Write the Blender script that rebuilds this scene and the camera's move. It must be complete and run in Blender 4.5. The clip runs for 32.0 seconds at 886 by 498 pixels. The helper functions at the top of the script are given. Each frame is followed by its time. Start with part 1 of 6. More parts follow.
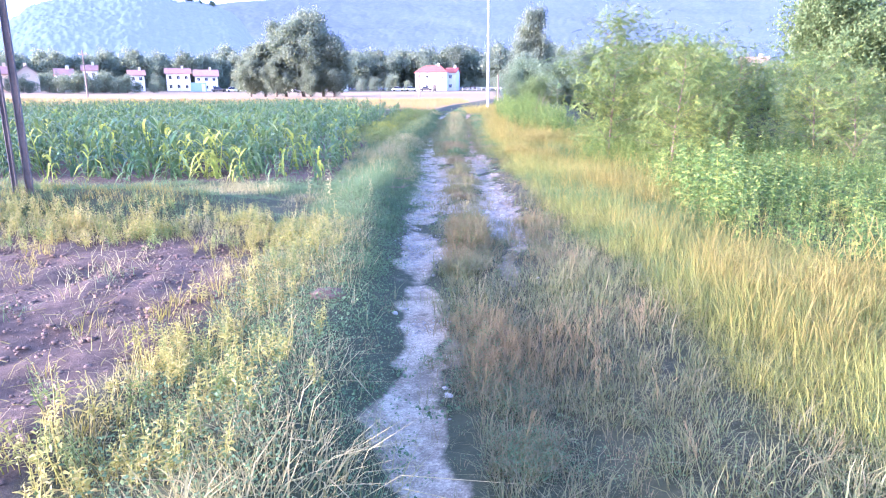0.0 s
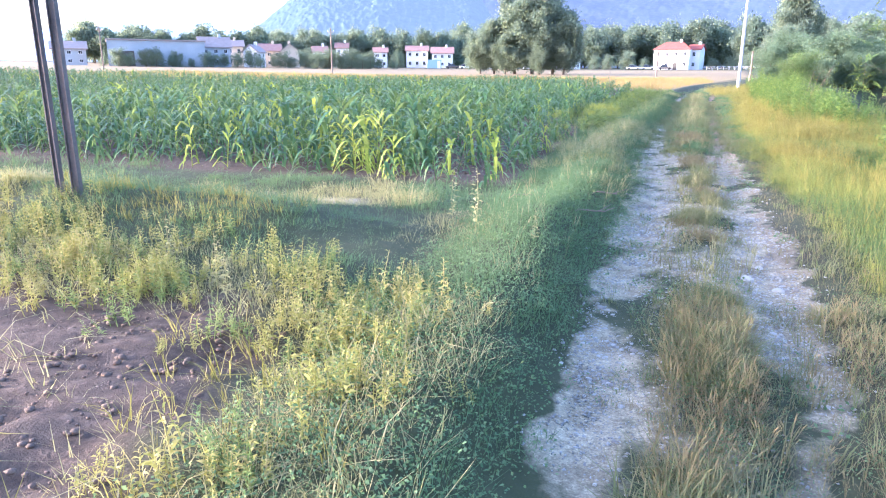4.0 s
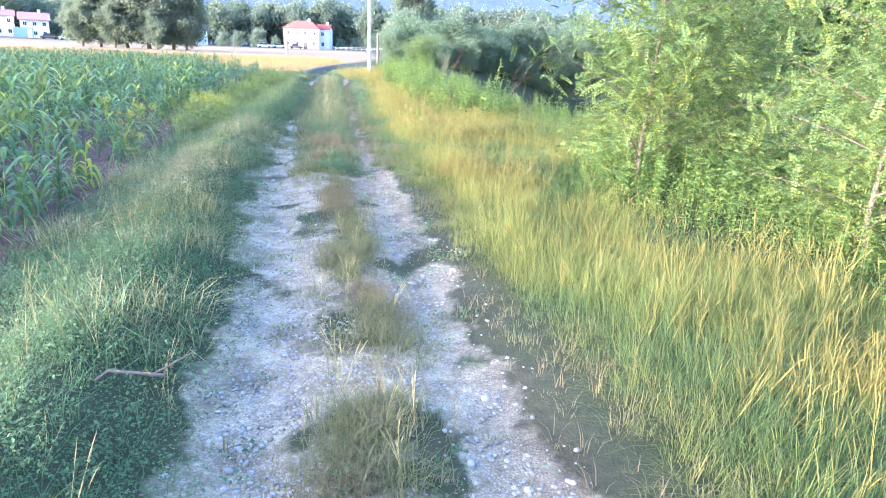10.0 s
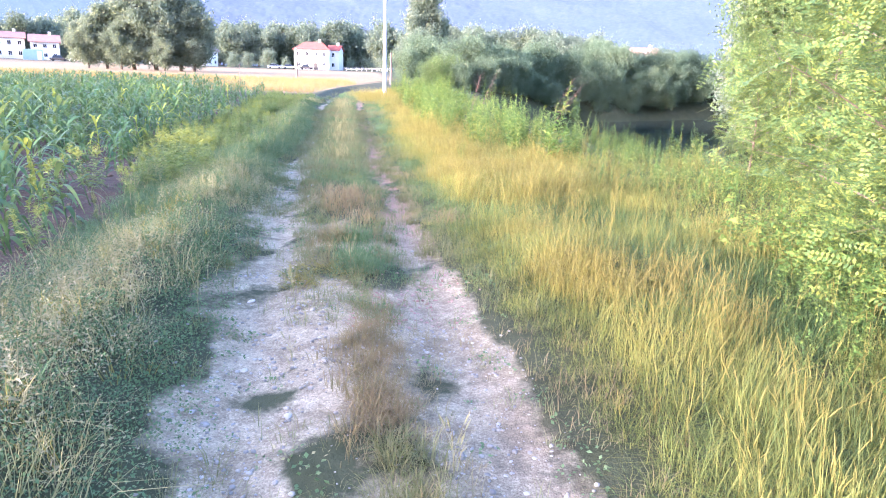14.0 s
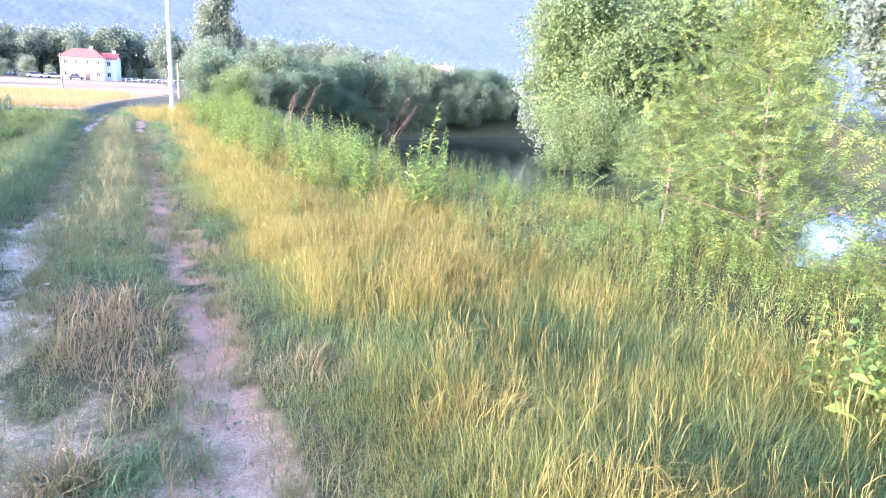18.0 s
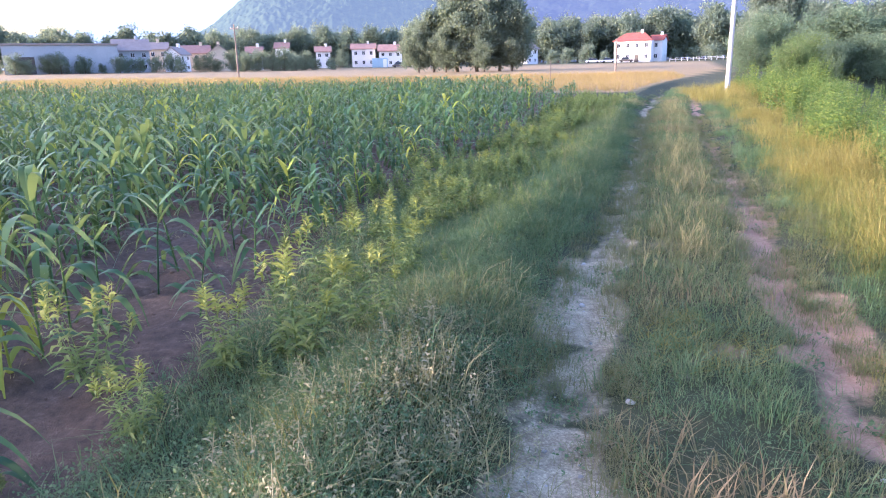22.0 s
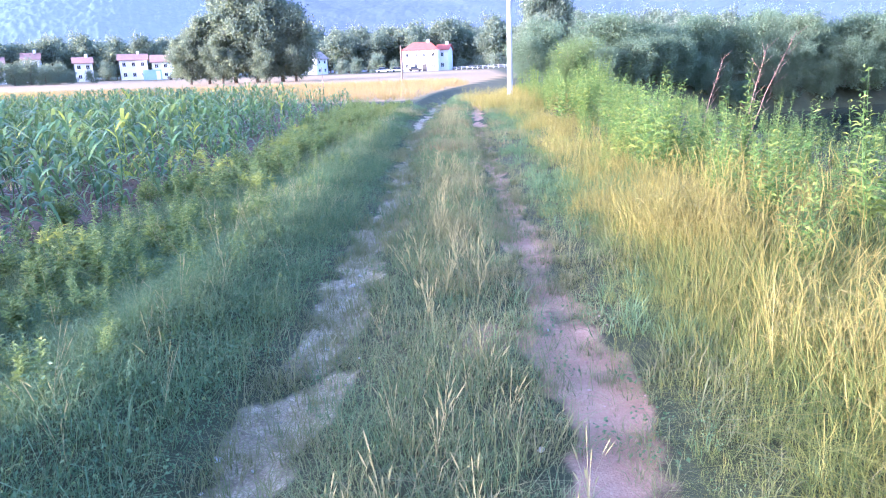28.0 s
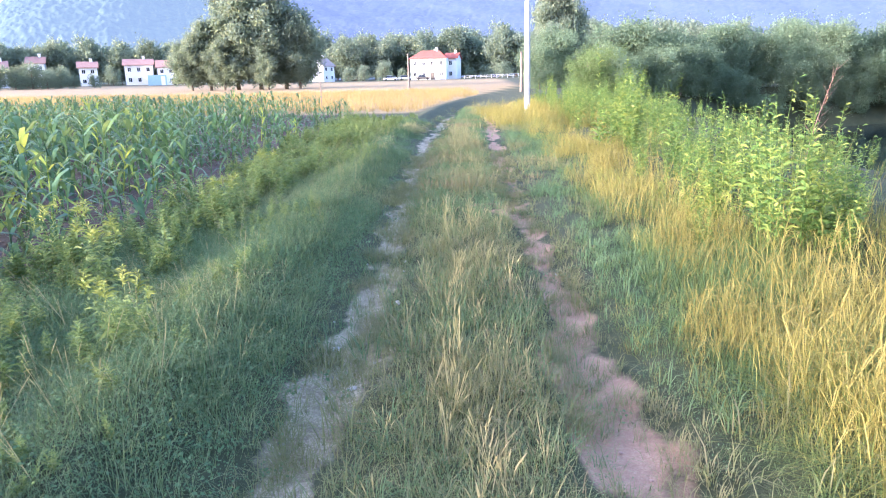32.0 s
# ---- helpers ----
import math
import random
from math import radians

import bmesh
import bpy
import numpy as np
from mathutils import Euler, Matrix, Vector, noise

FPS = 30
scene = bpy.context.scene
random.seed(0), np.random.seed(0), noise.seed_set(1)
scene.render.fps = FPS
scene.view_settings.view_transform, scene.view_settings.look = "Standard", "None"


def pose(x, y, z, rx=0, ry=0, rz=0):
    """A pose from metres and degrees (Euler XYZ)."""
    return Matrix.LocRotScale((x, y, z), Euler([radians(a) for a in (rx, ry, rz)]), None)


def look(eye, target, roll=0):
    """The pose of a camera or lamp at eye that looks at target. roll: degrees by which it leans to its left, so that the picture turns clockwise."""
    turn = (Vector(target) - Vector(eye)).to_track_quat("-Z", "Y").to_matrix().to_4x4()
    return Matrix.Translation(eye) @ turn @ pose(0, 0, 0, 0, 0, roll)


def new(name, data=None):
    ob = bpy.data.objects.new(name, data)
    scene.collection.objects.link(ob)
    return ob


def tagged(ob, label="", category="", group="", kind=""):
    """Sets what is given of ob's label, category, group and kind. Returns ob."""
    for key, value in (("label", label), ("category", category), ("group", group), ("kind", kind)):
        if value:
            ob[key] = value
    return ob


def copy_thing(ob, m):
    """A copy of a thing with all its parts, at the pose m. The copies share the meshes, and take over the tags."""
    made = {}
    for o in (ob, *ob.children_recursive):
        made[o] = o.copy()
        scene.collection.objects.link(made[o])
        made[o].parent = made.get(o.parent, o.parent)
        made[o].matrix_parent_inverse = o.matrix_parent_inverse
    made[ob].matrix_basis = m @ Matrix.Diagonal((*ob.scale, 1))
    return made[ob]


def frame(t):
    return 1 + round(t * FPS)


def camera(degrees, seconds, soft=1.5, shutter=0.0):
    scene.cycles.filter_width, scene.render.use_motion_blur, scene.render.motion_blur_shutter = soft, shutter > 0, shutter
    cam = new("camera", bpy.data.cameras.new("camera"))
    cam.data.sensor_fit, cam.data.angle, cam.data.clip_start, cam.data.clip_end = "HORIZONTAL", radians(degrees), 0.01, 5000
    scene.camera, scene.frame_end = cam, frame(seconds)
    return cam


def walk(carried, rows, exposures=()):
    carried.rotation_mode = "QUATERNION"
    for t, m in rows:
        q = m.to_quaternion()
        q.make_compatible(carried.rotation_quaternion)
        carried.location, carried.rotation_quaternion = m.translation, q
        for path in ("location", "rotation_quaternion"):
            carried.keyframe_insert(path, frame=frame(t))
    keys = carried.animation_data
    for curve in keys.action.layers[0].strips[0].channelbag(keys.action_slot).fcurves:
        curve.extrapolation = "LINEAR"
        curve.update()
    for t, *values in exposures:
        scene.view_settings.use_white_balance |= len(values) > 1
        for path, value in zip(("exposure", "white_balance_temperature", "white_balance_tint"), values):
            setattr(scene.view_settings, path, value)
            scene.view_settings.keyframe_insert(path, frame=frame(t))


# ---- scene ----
cam = camera(67.62, 32.0, soft=1.1)
PATH = [
    (0.0, (-5.940, -0.000, 1.598), (-5.715, 3.889, 0.691), -0.40),
    (0.5, (-5.934, 0.503, 1.604), (-5.869, 4.414, 0.768), 1.12),
    (1.0, (-6.001, 1.053, 1.564), (-5.964, 4.951, 0.669), 2.59),
    (1.5, (-6.053, 1.436, 1.574), (-5.968, 5.301, 0.547), 0.04),
    (2.0, (-6.090, 1.974, 1.589), (-6.487, 5.829, 0.599), -0.33),
    (2.5, (-6.137, 2.483, 1.551), (-6.701, 6.315, 0.552), 1.66),
    (4.5, (-5.543, 4.176, 1.520), (-6.680, 7.870, 0.491), -0.46),
    (5.0, (-5.443, 4.578, 1.521), (-6.568, 8.274, 0.484), -0.87),
    (5.5, (-5.383, 4.998, 1.530), (-6.220, 8.758, 0.452), 0.75),
    (6.0, (-5.384, 5.451, 1.586), (-5.940, 9.286, 0.595), -0.12),
    (6.5, (-5.319, 5.858, 1.573), (-5.525, 9.730, 0.589), -1.21),
    (7.0, (-5.246, 6.237, 1.566), (-4.773, 10.080, 0.562), 0.43),
    (7.5, (-5.236, 6.679, 1.551), (-4.140, 10.388, 0.530), -0.57),
    (8.0, (-5.285, 6.978, 1.531), (-4.069, 10.628, 0.433), -0.33),
    (8.5, (-5.303, 7.401, 1.536), (-4.171, 11.044, 0.334), 2.55),
    (9.0, (-5.336, 7.931, 1.522), (-4.314, 11.608, 0.326), 2.18),
    (9.5, (-5.353, 8.383, 1.544), (-4.261, 12.045, 0.360), -0.13),
    (10.0, (-5.321, 8.915, 1.565), (-4.360, 12.637, 0.458), 1.98),
    (10.5, (-5.278, 9.403, 1.579), (-4.393, 13.151, 0.497), 2.45),
    (11.0, (-5.236, 9.852, 1.595), (-4.389, 13.593, 0.458), 0.60),
    (11.5, (-5.155, 10.384, 1.604), (-4.432, 14.156, 0.485), 2.28),
    (12.0, (-5.144, 10.919, 1.595), (-4.553, 14.723, 0.510), 2.99),
    (12.5, (-5.166, 11.408, 1.620), (-4.531, 15.218, 0.579), 1.12),
    (13.0, (-5.134, 11.984, 1.631), (-4.502, 15.810, 0.653), 1.59),
    (13.5, (-5.123, 12.514, 1.609), (-4.375, 16.325, 0.650), 2.09),
    (15.5, (-4.905, 14.244, 1.511), (-3.594, 17.815, 0.273), -0.70),
    (16.0, (-4.836, 14.709, 1.521), (-3.424, 18.256, 0.328), -0.27),
    (16.5, (-4.770, 15.194, 1.553), (-3.108, 18.637, 0.377), 1.64),
    (17.0, (-4.745, 15.648, 1.629), (-2.903, 19.054, 0.623), 0.39),
    (17.5, (-4.641, 16.051, 1.648), (-2.730, 19.438, 0.712), 1.01),
    (18.0, (-4.575, 16.464, 1.672), (-2.587, 19.823, 0.797), 2.56),
    (18.5, (-4.557, 16.881, 1.694), (-2.476, 20.195, 0.864), 0.41),
    (19.0, (-4.555, 17.248, 1.676), (-2.861, 20.765, 0.806), -0.54),
    (19.5, (-4.594, 17.696, 1.657), (-3.636, 21.479, 0.781), 1.71),
    (20.0, (-4.667, 18.179, 1.665), (-4.322, 22.079, 0.842), 1.11),
    (20.5, (-4.761, 18.586, 1.653), (-4.934, 22.496, 0.830), 0.87),
    (21.0, (-4.827, 18.780, 1.722), (-5.427, 22.655, 0.935), 1.94),
    (21.5, (-4.934, 19.325, 1.651), (-5.787, 23.133, 0.775), 2.56),
    (22.0, (-4.925, 19.592, 1.681), (-5.818, 23.350, 0.642), -1.32),
    (22.5, (-4.827, 20.050, 1.677), (-5.302, 23.877, 0.616), -0.64),
    (23.0, (-4.752, 20.526, 1.636), (-4.750, 24.342, 0.435), 0.46),
    (23.5, (-4.685, 21.041, 1.654), (-4.304, 24.825, 0.416), 0.90),
    (24.0, (-4.578, 21.579, 1.641), (-4.141, 25.351, 0.384), -0.55),
    (24.5, (-4.486, 22.060, 1.638), (-4.016, 25.828, 0.381), 1.29),
    (25.0, (-4.422, 22.496, 1.682), (-3.934, 26.277, 0.471), -0.42),
    (25.5, (-4.317, 22.984, 1.665), (-3.777, 26.762, 0.468), 0.16),
    (26.0, (-4.280, 23.425, 1.670), (-3.815, 27.218, 0.490), 1.09),
    (26.5, (-4.294, 23.889, 1.713), (-3.907, 27.703, 0.569), -0.66),
    (28.5, (-3.945, 24.872, 1.425), (-3.756, 28.740, 0.426), -1.53),
    (29.0, (-3.877, 25.219, 1.447), (-3.719, 29.081, 0.421), 0.50),
    (29.5, (-3.881, 25.655, 1.488), (-3.719, 29.544, 0.564), -0.35),
    (30.0, (-3.873, 26.043, 1.501), (-3.711, 29.937, 0.598), -1.76),
    (30.5, (-3.864, 26.471, 1.518), (-3.748, 30.370, 0.633), -0.06),
    (31.0, (-3.922, 26.983, 1.514), (-3.795, 30.871, 0.584), 0.61),
    (31.5, (-3.928, 27.390, 1.523), (-3.725, 31.263, 0.543), -2.76),
    (32.0, (-3.884, 27.848, 1.534), (-3.681, 31.725, 0.568), -1.45),
]
EXPOSURES = [(t, stops + 1.29, kelvin - 300, tint + 7) for t, stops, kelvin, tint in ((0.0, 2.38, 4880, 43), (1.0, 2.0, 4950, 32), (2.0, 2.0, 5000, 26), (5.0, 2.2, 5050, 24), (6.0, 2.0, 4980, 22), (7.0, 2.15, 5180, 28), (8.0, 2.4, 5400, 30), (9.0, 2.44, 5000, 27), (10.0, 2.35, 4900, 22), (13.0, 2.46, 5160, 33), (16.0, 2.3, 5350, 32), (19.0, 2.43, 4950, 36), (20.0, 2.15, 4900, 29), (20.7, 1.2, 5000, 28), (22.0, 1.65, 5250, 32), (23.0, 2.5, 5150, 31), (24.0, 2.70, 4850, 32), (26.0, 2.36, 4740, 37), (29.0, 2.26, 4960, 31), (30.0, 2.3, 5180, 28), (32.0, 2.14, 5230, 26))]
walk(cam, [(t, look(eye, target, roll)) for t, eye, target, roll in PATH], EXPOSURES)

# ---- sky and sun ----
SUN_TO = Vector((-0.94, -0.30, 0.122)).normalized()
world = bpy.data.worlds.new("morning_sky")
scene.world = world
world.use_nodes = True
wn = world.node_tree.nodes
sky = wn.new("ShaderNodeTexSky")
sky.sky_type, sky.sun_disc = "NISHITA", False
sky.sun_elevation = math.asin(SUN_TO.z)
sky.sun_rotation = math.atan2(SUN_TO.x, SUN_TO.y)
sky.air_density, sky.dust_density, sky.ozone_density = 1.0, 4.0, 1.0
wn["Background"].inputs["Strength"].default_value = 0.15
world.node_tree.links.new(sky.outputs["Color"], wn["Background"].inputs["Color"])
sun = new("sun", bpy.data.lights.new("sun", "SUN"))
sun.data.energy, sun.data.angle, sun.data.color = 2.0, radians(1.2), (1.0, 0.83, 0.56)
sun.matrix_world = look(SUN_TO * 50, (0, 0, 0))

# ---- materials ----
def material(name, rough=0.8, metal=0.0):
    m = bpy.data.materials.new(name)
    m.use_nodes = True
    b = m.node_tree.nodes["Principled BSDF"]
    b.inputs["Roughness"].default_value, b.inputs["Metallic"].default_value = rough, metal
    b.inputs["Specular IOR Level"].default_value = 0.3
    return m, m.node_tree.nodes, m.node_tree.links, b


def ramp(nodes, stops):
    r = nodes.new("ShaderNodeValToRGB")
    e = r.color_ramp.elements
    while len(e) < len(stops):
        e.new(0.5)
    for el, (p, c) in zip(e, stops):
        el.position, el.color = p, (*c, 1)
    return r


def noise_tex(nodes, links, scale, detail=4.0, rough=0.6, vec=None):
    n = nodes.new("ShaderNodeTexNoise")
    n.inputs["Scale"].default_value, n.inputs["Detail"].default_value, n.inputs["Roughness"].default_value = scale, detail, rough
    if vec is not None:
        links.new(vec, n.inputs["Vector"])
    return n


def mix_col(nodes, links, fac, a, b, mode="MIX"):
    n = nodes.new("ShaderNodeMix")
    n.data_type, n.blend_type = "RGBA", mode
    for sock, v in ((n.inputs[0], fac), (n.inputs[6], a), (n.inputs[7], b)):
        if isinstance(v, (int, float)):
            sock.default_value = v
        elif isinstance(v, tuple):
            sock.default_value = (*v, 1)
        else:
            links.new(v, sock)
    return n.outputs[2]


def math_node(nodes, links, op, a, b=0.0, clamp=False):
    n = nodes.new("ShaderNodeMath")
    n.operation, n.use_clamp = op, clamp
    for sock, v in zip(n.inputs, (a, b)):
        if isinstance(v, (int, float)):
            sock.default_value = v
        else:
            links.new(v, sock)
    return n.outputs[0]


def add_bump(nodes, links, b, height, strength, dist):
    bp = nodes.new("ShaderNodeBump")
    bp.inputs["Strength"].default_value, bp.inputs["Distance"].default_value = strength, dist
    links.new(height, bp.inputs["Height"])
    links.new(bp.outputs[0], b.inputs["Normal"])


def grainy(name, c1, c2, scale=3.0, rough=0.8, bump=0.3, dist=0.01, metal=0.0, fine=40.0):
    """A solid material with variation at two scales."""
    m, n, l, b = material(name, rough, metal)
    pos = n.new("ShaderNodeNewGeometry").outputs["Position"]
    big = noise_tex(n, l, scale, 5, 0.6, pos)
    small = noise_tex(n, l, scale * fine / 3, 3, 0.7, pos)
    r = ramp(n, [(0.3, c1), (0.7, c2)])
    f = math_node(n, l, "ADD", math_node(n, l, "MULTIPLY", big.outputs[0], 0.6), math_node(n, l, "MULTIPLY", small.outputs[0], 0.4))
    l.new(f, r.inputs[0])
    l.new(r.outputs[0], b.inputs["Base Color"])
    add_bump(n, l, b, small.outputs[0], bump, dist)
    return m


def leafy(name, cols, patch=0.35, dry=None, through_light=0.4, rough=0.55):
    """Leaves and blades: colour differs from leaf to leaf and in patches over the ground; light shines through."""
    m, n, l, b = material(name, rough)
    b.inputs["Specular IOR Level"].default_value = 0.15
    geo = n.new("ShaderNodeNewGeometry")
    r = ramp(n, [(i / max(1, len(cols) - 1), c) for i, c in enumerate(cols)])
    big = noise_tex(n, l, patch, 3, 0.6, geo.outputs["Position"])
    f = math_node(n, l, "ADD", math_node(n, l, "MULTIPLY", geo.outputs["Random Per Island"], 0.65),
                  math_node(n, l, "MULTIPLY", math_node(n, l, "SUBTRACT", big.outputs[0], 0.25, True), 0.9), True)
    l.new(f, r.inputs[0])
    col = r.outputs[0]
    if dry:
        d = ramp(n, [(0.48, (0, 0, 0)), (0.62, (1, 1, 1))])
        spot = noise_tex(n, l, patch * 2.3, 4, 0.65, geo.outputs["Position"])
        l.new(spot.outputs[0], d.inputs[0])
        col = mix_col(n, l, d.outputs[0], col, dry)
    l.new(col, b.inputs["Base Color"])
    t = n.new("ShaderNodeBsdfTranslucent")
    l.new(mix_col(n, l, 0.25, col, (0.46, 0.47, 0.07)), t.inputs["Color"])
    ms = n.new("ShaderNodeMixShader")
    ms.inputs[0].default_value = through_light
    l.new(b.outputs[0], ms.inputs[1])
    l.new(t.outputs[0], ms.inputs[2])
    l.new(ms.outputs[0], n["Material Output"].inputs["Surface"])
    return m


def pebbly(name, cols):
    """Loose stones: each its own tone, with a fine grain."""
    m, n, l, b = material(name, 0.85)
    geo = n.new("ShaderNodeNewGeometry")
    r = ramp(n, [(i / (len(cols) - 1), c) for i, c in enumerate(cols)])
    small = noise_tex(n, l, 90, 3, 0.7, geo.outputs["Position"])
    l.new(math_node(n, l, "ADD", math_node(n, l, "MULTIPLY", geo.outputs["Random Per Island"], 0.8), math_node(n, l, "MULTIPLY", small.outputs[0], 0.25)), r.inputs[0])
    l.new(r.outputs[0], b.inputs["Base Color"])
    add_bump(n, l, b, small.outputs[0], 0.3, 0.003)
    return m


M = {
    "corn": leafy("corn_leaf", [(0.032, 0.085, 0.045), (0.065, 0.14, 0.06), (0.15, 0.235, 0.08)], 0.15, None, 0.36, 0.35),
    "corn_pale": leafy("corn_leaf_yellowed", [(0.20, 0.30, 0.04), (0.38, 0.40, 0.07)], 0.3),
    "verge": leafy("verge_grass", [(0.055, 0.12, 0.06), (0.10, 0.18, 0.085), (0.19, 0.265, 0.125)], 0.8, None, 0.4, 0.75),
    "cream": leafy("pale_flowering_herbs", [(0.20, 0.215, 0.105), (0.33, 0.305, 0.165), (0.47, 0.415, 0.25)], 0.9, None, 0.35, 0.8),
    "dry_sunny": leafy("sunny_yellow_weed_leaf", [(0.22, 0.25, 0.06), (0.36, 0.34, 0.09), (0.48, 0.40, 0.16)], 0.9),
    "strip": leafy("trodden_grass", [(0.10, 0.14, 0.055), (0.18, 0.19, 0.085), (0.27, 0.24, 0.13)], 0.8),
    "lush": leafy("lush_grass", [(0.09, 0.15, 0.07), (0.16, 0.22, 0.10), (0.28, 0.31, 0.15)], 0.9, None, 0.45, 0.75),
    "seed": leafy("seeding_grass", [(0.21, 0.22, 0.10), (0.31, 0.28, 0.14), (0.42, 0.36, 0.19)], 0.6),
    "weed_cool": leafy("shaded_weed_leaf", [(0.055, 0.11, 0.042), (0.095, 0.165, 0.058), (0.20, 0.26, 0.085)], 0.5),
    "tall": leafy("tall_grass", [(0.08, 0.13, 0.045), (0.165, 0.20, 0.05), (0.40, 0.37, 0.09)], 0.6),
    "dry": leafy("dry_grass", [(0.17, 0.128, 0.07), (0.26, 0.20, 0.112), (0.15, 0.16, 0.075)], 0.6),
    "dry_sunlit": leafy("dry_sunlit_grass", [(0.20, 0.23, 0.10), (0.34, 0.31, 0.14), (0.50, 0.43, 0.21)], 0.6),
    "straw": leafy("straw_grass", [(0.095, 0.105, 0.028), (0.235, 0.205, 0.05), (0.41, 0.338, 0.10)], 0.9),
    "bramble": leafy("bramble_leaf", [(0.05, 0.105, 0.03), (0.11, 0.19, 0.04), (0.30, 0.34, 0.065)], 0.9, None, 0.32),
    "ripe": leafy("ripe_cereal", [(0.24, 0.17, 0.065), (0.31, 0.225, 0.09), (0.38, 0.28, 0.12)], 0.1),
    "brick_bits": pebbly("brick_rubble", [(0.24, 0.13, 0.10), (0.38, 0.23, 0.18), (0.47, 0.33, 0.27)]),
    "twig": grainy("dead_stalk", (0.15, 0.09, 0.07), (0.26, 0.17, 0.125), 8, 0.85, 0.3, 0.002),
    "weed": leafy("weed_leaf", [(0.08, 0.14, 0.06), (0.16, 0.23, 0.07), (0.32, 0.36, 0.11)], 0.5),
    "weed_tip": leafy("weed_top", [(0.17, 0.23, 0.05), (0.31, 0.32, 0.07)], 0.5),
    "robinia": leafy("robinia_leaf", [(0.05, 0.10, 0.04), (0.095, 0.155, 0.045), (0.27, 0.30, 0.05)], 0.8, None, 0.28),
    # far foliage: distance haze is put into this paler, greyer leaf colour
    "tree": leafy("haze_paled_tree_leaf", [(0.14, 0.19, 0.15), (0.17, 0.22, 0.17), (0.21, 0.255, 0.185)], 0.08, None, 0.5, 0.8),
    "bank_tree": leafy("bank_tree_leaf", [(0.07, 0.12, 0.05), (0.115, 0.175, 0.065), (0.21, 0.265, 0.09)], 0.2, None, 0.45),
    # willows across the river: lightened and blued in the leaf colour for haze
    "willow": leafy("haze_paled_willow_leaf", [(0.09, 0.145, 0.10), (0.125, 0.185, 0.12), (0.18, 0.24, 0.14)], 0.2, None, 0.4, 0.8),
    "bark": grainy("bark", (0.10, 0.075, 0.05), (0.22, 0.17, 0.12), 4, 0.9, 0.8, 0.02),
    "stone": pebbly("pebble", [(0.20, 0.188, 0.155), (0.29, 0.275, 0.235), (0.46, 0.445, 0.385)]),
    "clod": grainy("soil_clod", (0.075, 0.052, 0.036), (0.22, 0.155, 0.11), 6, 0.95, 0.7, 0.01),
    "concrete": grainy("pole_concrete", (0.42, 0.41, 0.39), (0.58, 0.56, 0.53), 1.5, 0.85, 0.3, 0.004),
    "rust": grainy("rusty_steel", (0.09, 0.08, 0.075), (0.20, 0.16, 0.14), 3, 0.7, 0.3, 0.003, 0.3),
    "plaster": grainy("white_plaster", (0.72, 0.70, 0.66), (0.84, 0.82, 0.79), 0.6, 0.9, 0.15, 0.01),
    "ochre": grainy("ochre_plaster", (0.55, 0.45, 0.32), (0.66, 0.55, 0.40), 0.6, 0.9, 0.15, 0.01),
    "grey_wall": grainy("grey_cladding", (0.34, 0.36, 0.37), (0.44, 0.46, 0.47), 0.3, 0.7, 0.15, 0.01),
    "tile": grainy("red_roof_tile", (0.28, 0.075, 0.05), (0.38, 0.12, 0.085), 1.2, 0.85, 0.5, 0.03),
    "tile_pale": grainy("weathered_roof_tile", (0.30, 0.17, 0.13), (0.40, 0.25, 0.20), 1.2, 0.85, 0.5, 0.03),
    # brown roofing, its colour lightened for the haze over the village
    "roof_dark": grainy("haze_paled_brown_roof", (0.28, 0.22, 0.19), (0.38, 0.31, 0.27), 1.2, 0.85, 0.5, 0.03),
    "shutter": grainy("dark_shutter", (0.07, 0.06, 0.05), (0.13, 0.11, 0.09), 2, 0.6, 0.1, 0.002),
    "white": grainy("white_paint", (0.70, 0.70, 0.70), (0.82, 0.82, 0.80), 2, 0.5, 0.1, 0.002),
    "blue": grainy("pale_blue_paint", (0.30, 0.45, 0.55), (0.38, 0.52, 0.62), 2, 0.5, 0.1, 0.002),
    "wood": grainy("grey_wood", (0.16, 0.12, 0.09), (0.28, 0.22, 0.17), 5, 0.85, 0.5, 0.004),
    "rubber": grainy("tyre_rubber", (0.02, 0.02, 0.02), (0.04, 0.04, 0.04), 5, 0.8, 0.1, 0.002),
}


def glass_dark():
    m, n, l, b = material("window_glass", 0.08)
    b.inputs["Base Color"].default_value = (0.03, 0.035, 0.04, 1)
    b.inputs["Specular IOR Level"].default_value = 0.6
    return m


M["glass"] = glass_dark()


def water_mat():
    m, n, l, b = material("river_water", 0.06)
    b.inputs["Base Color"].default_value = (0.02, 0.035, 0.03, 1)
    b.inputs["Specular IOR Level"].default_value = 0.5
    pos = n.new("ShaderNodeNewGeometry").outputs["Position"]
    w = noise_tex(n, l, 1.5, 3, 0.5, pos)
    add_bump(n, l, b, w.outputs[0], 0.15, 0.05)
    return m


M["water"] = water_mat()


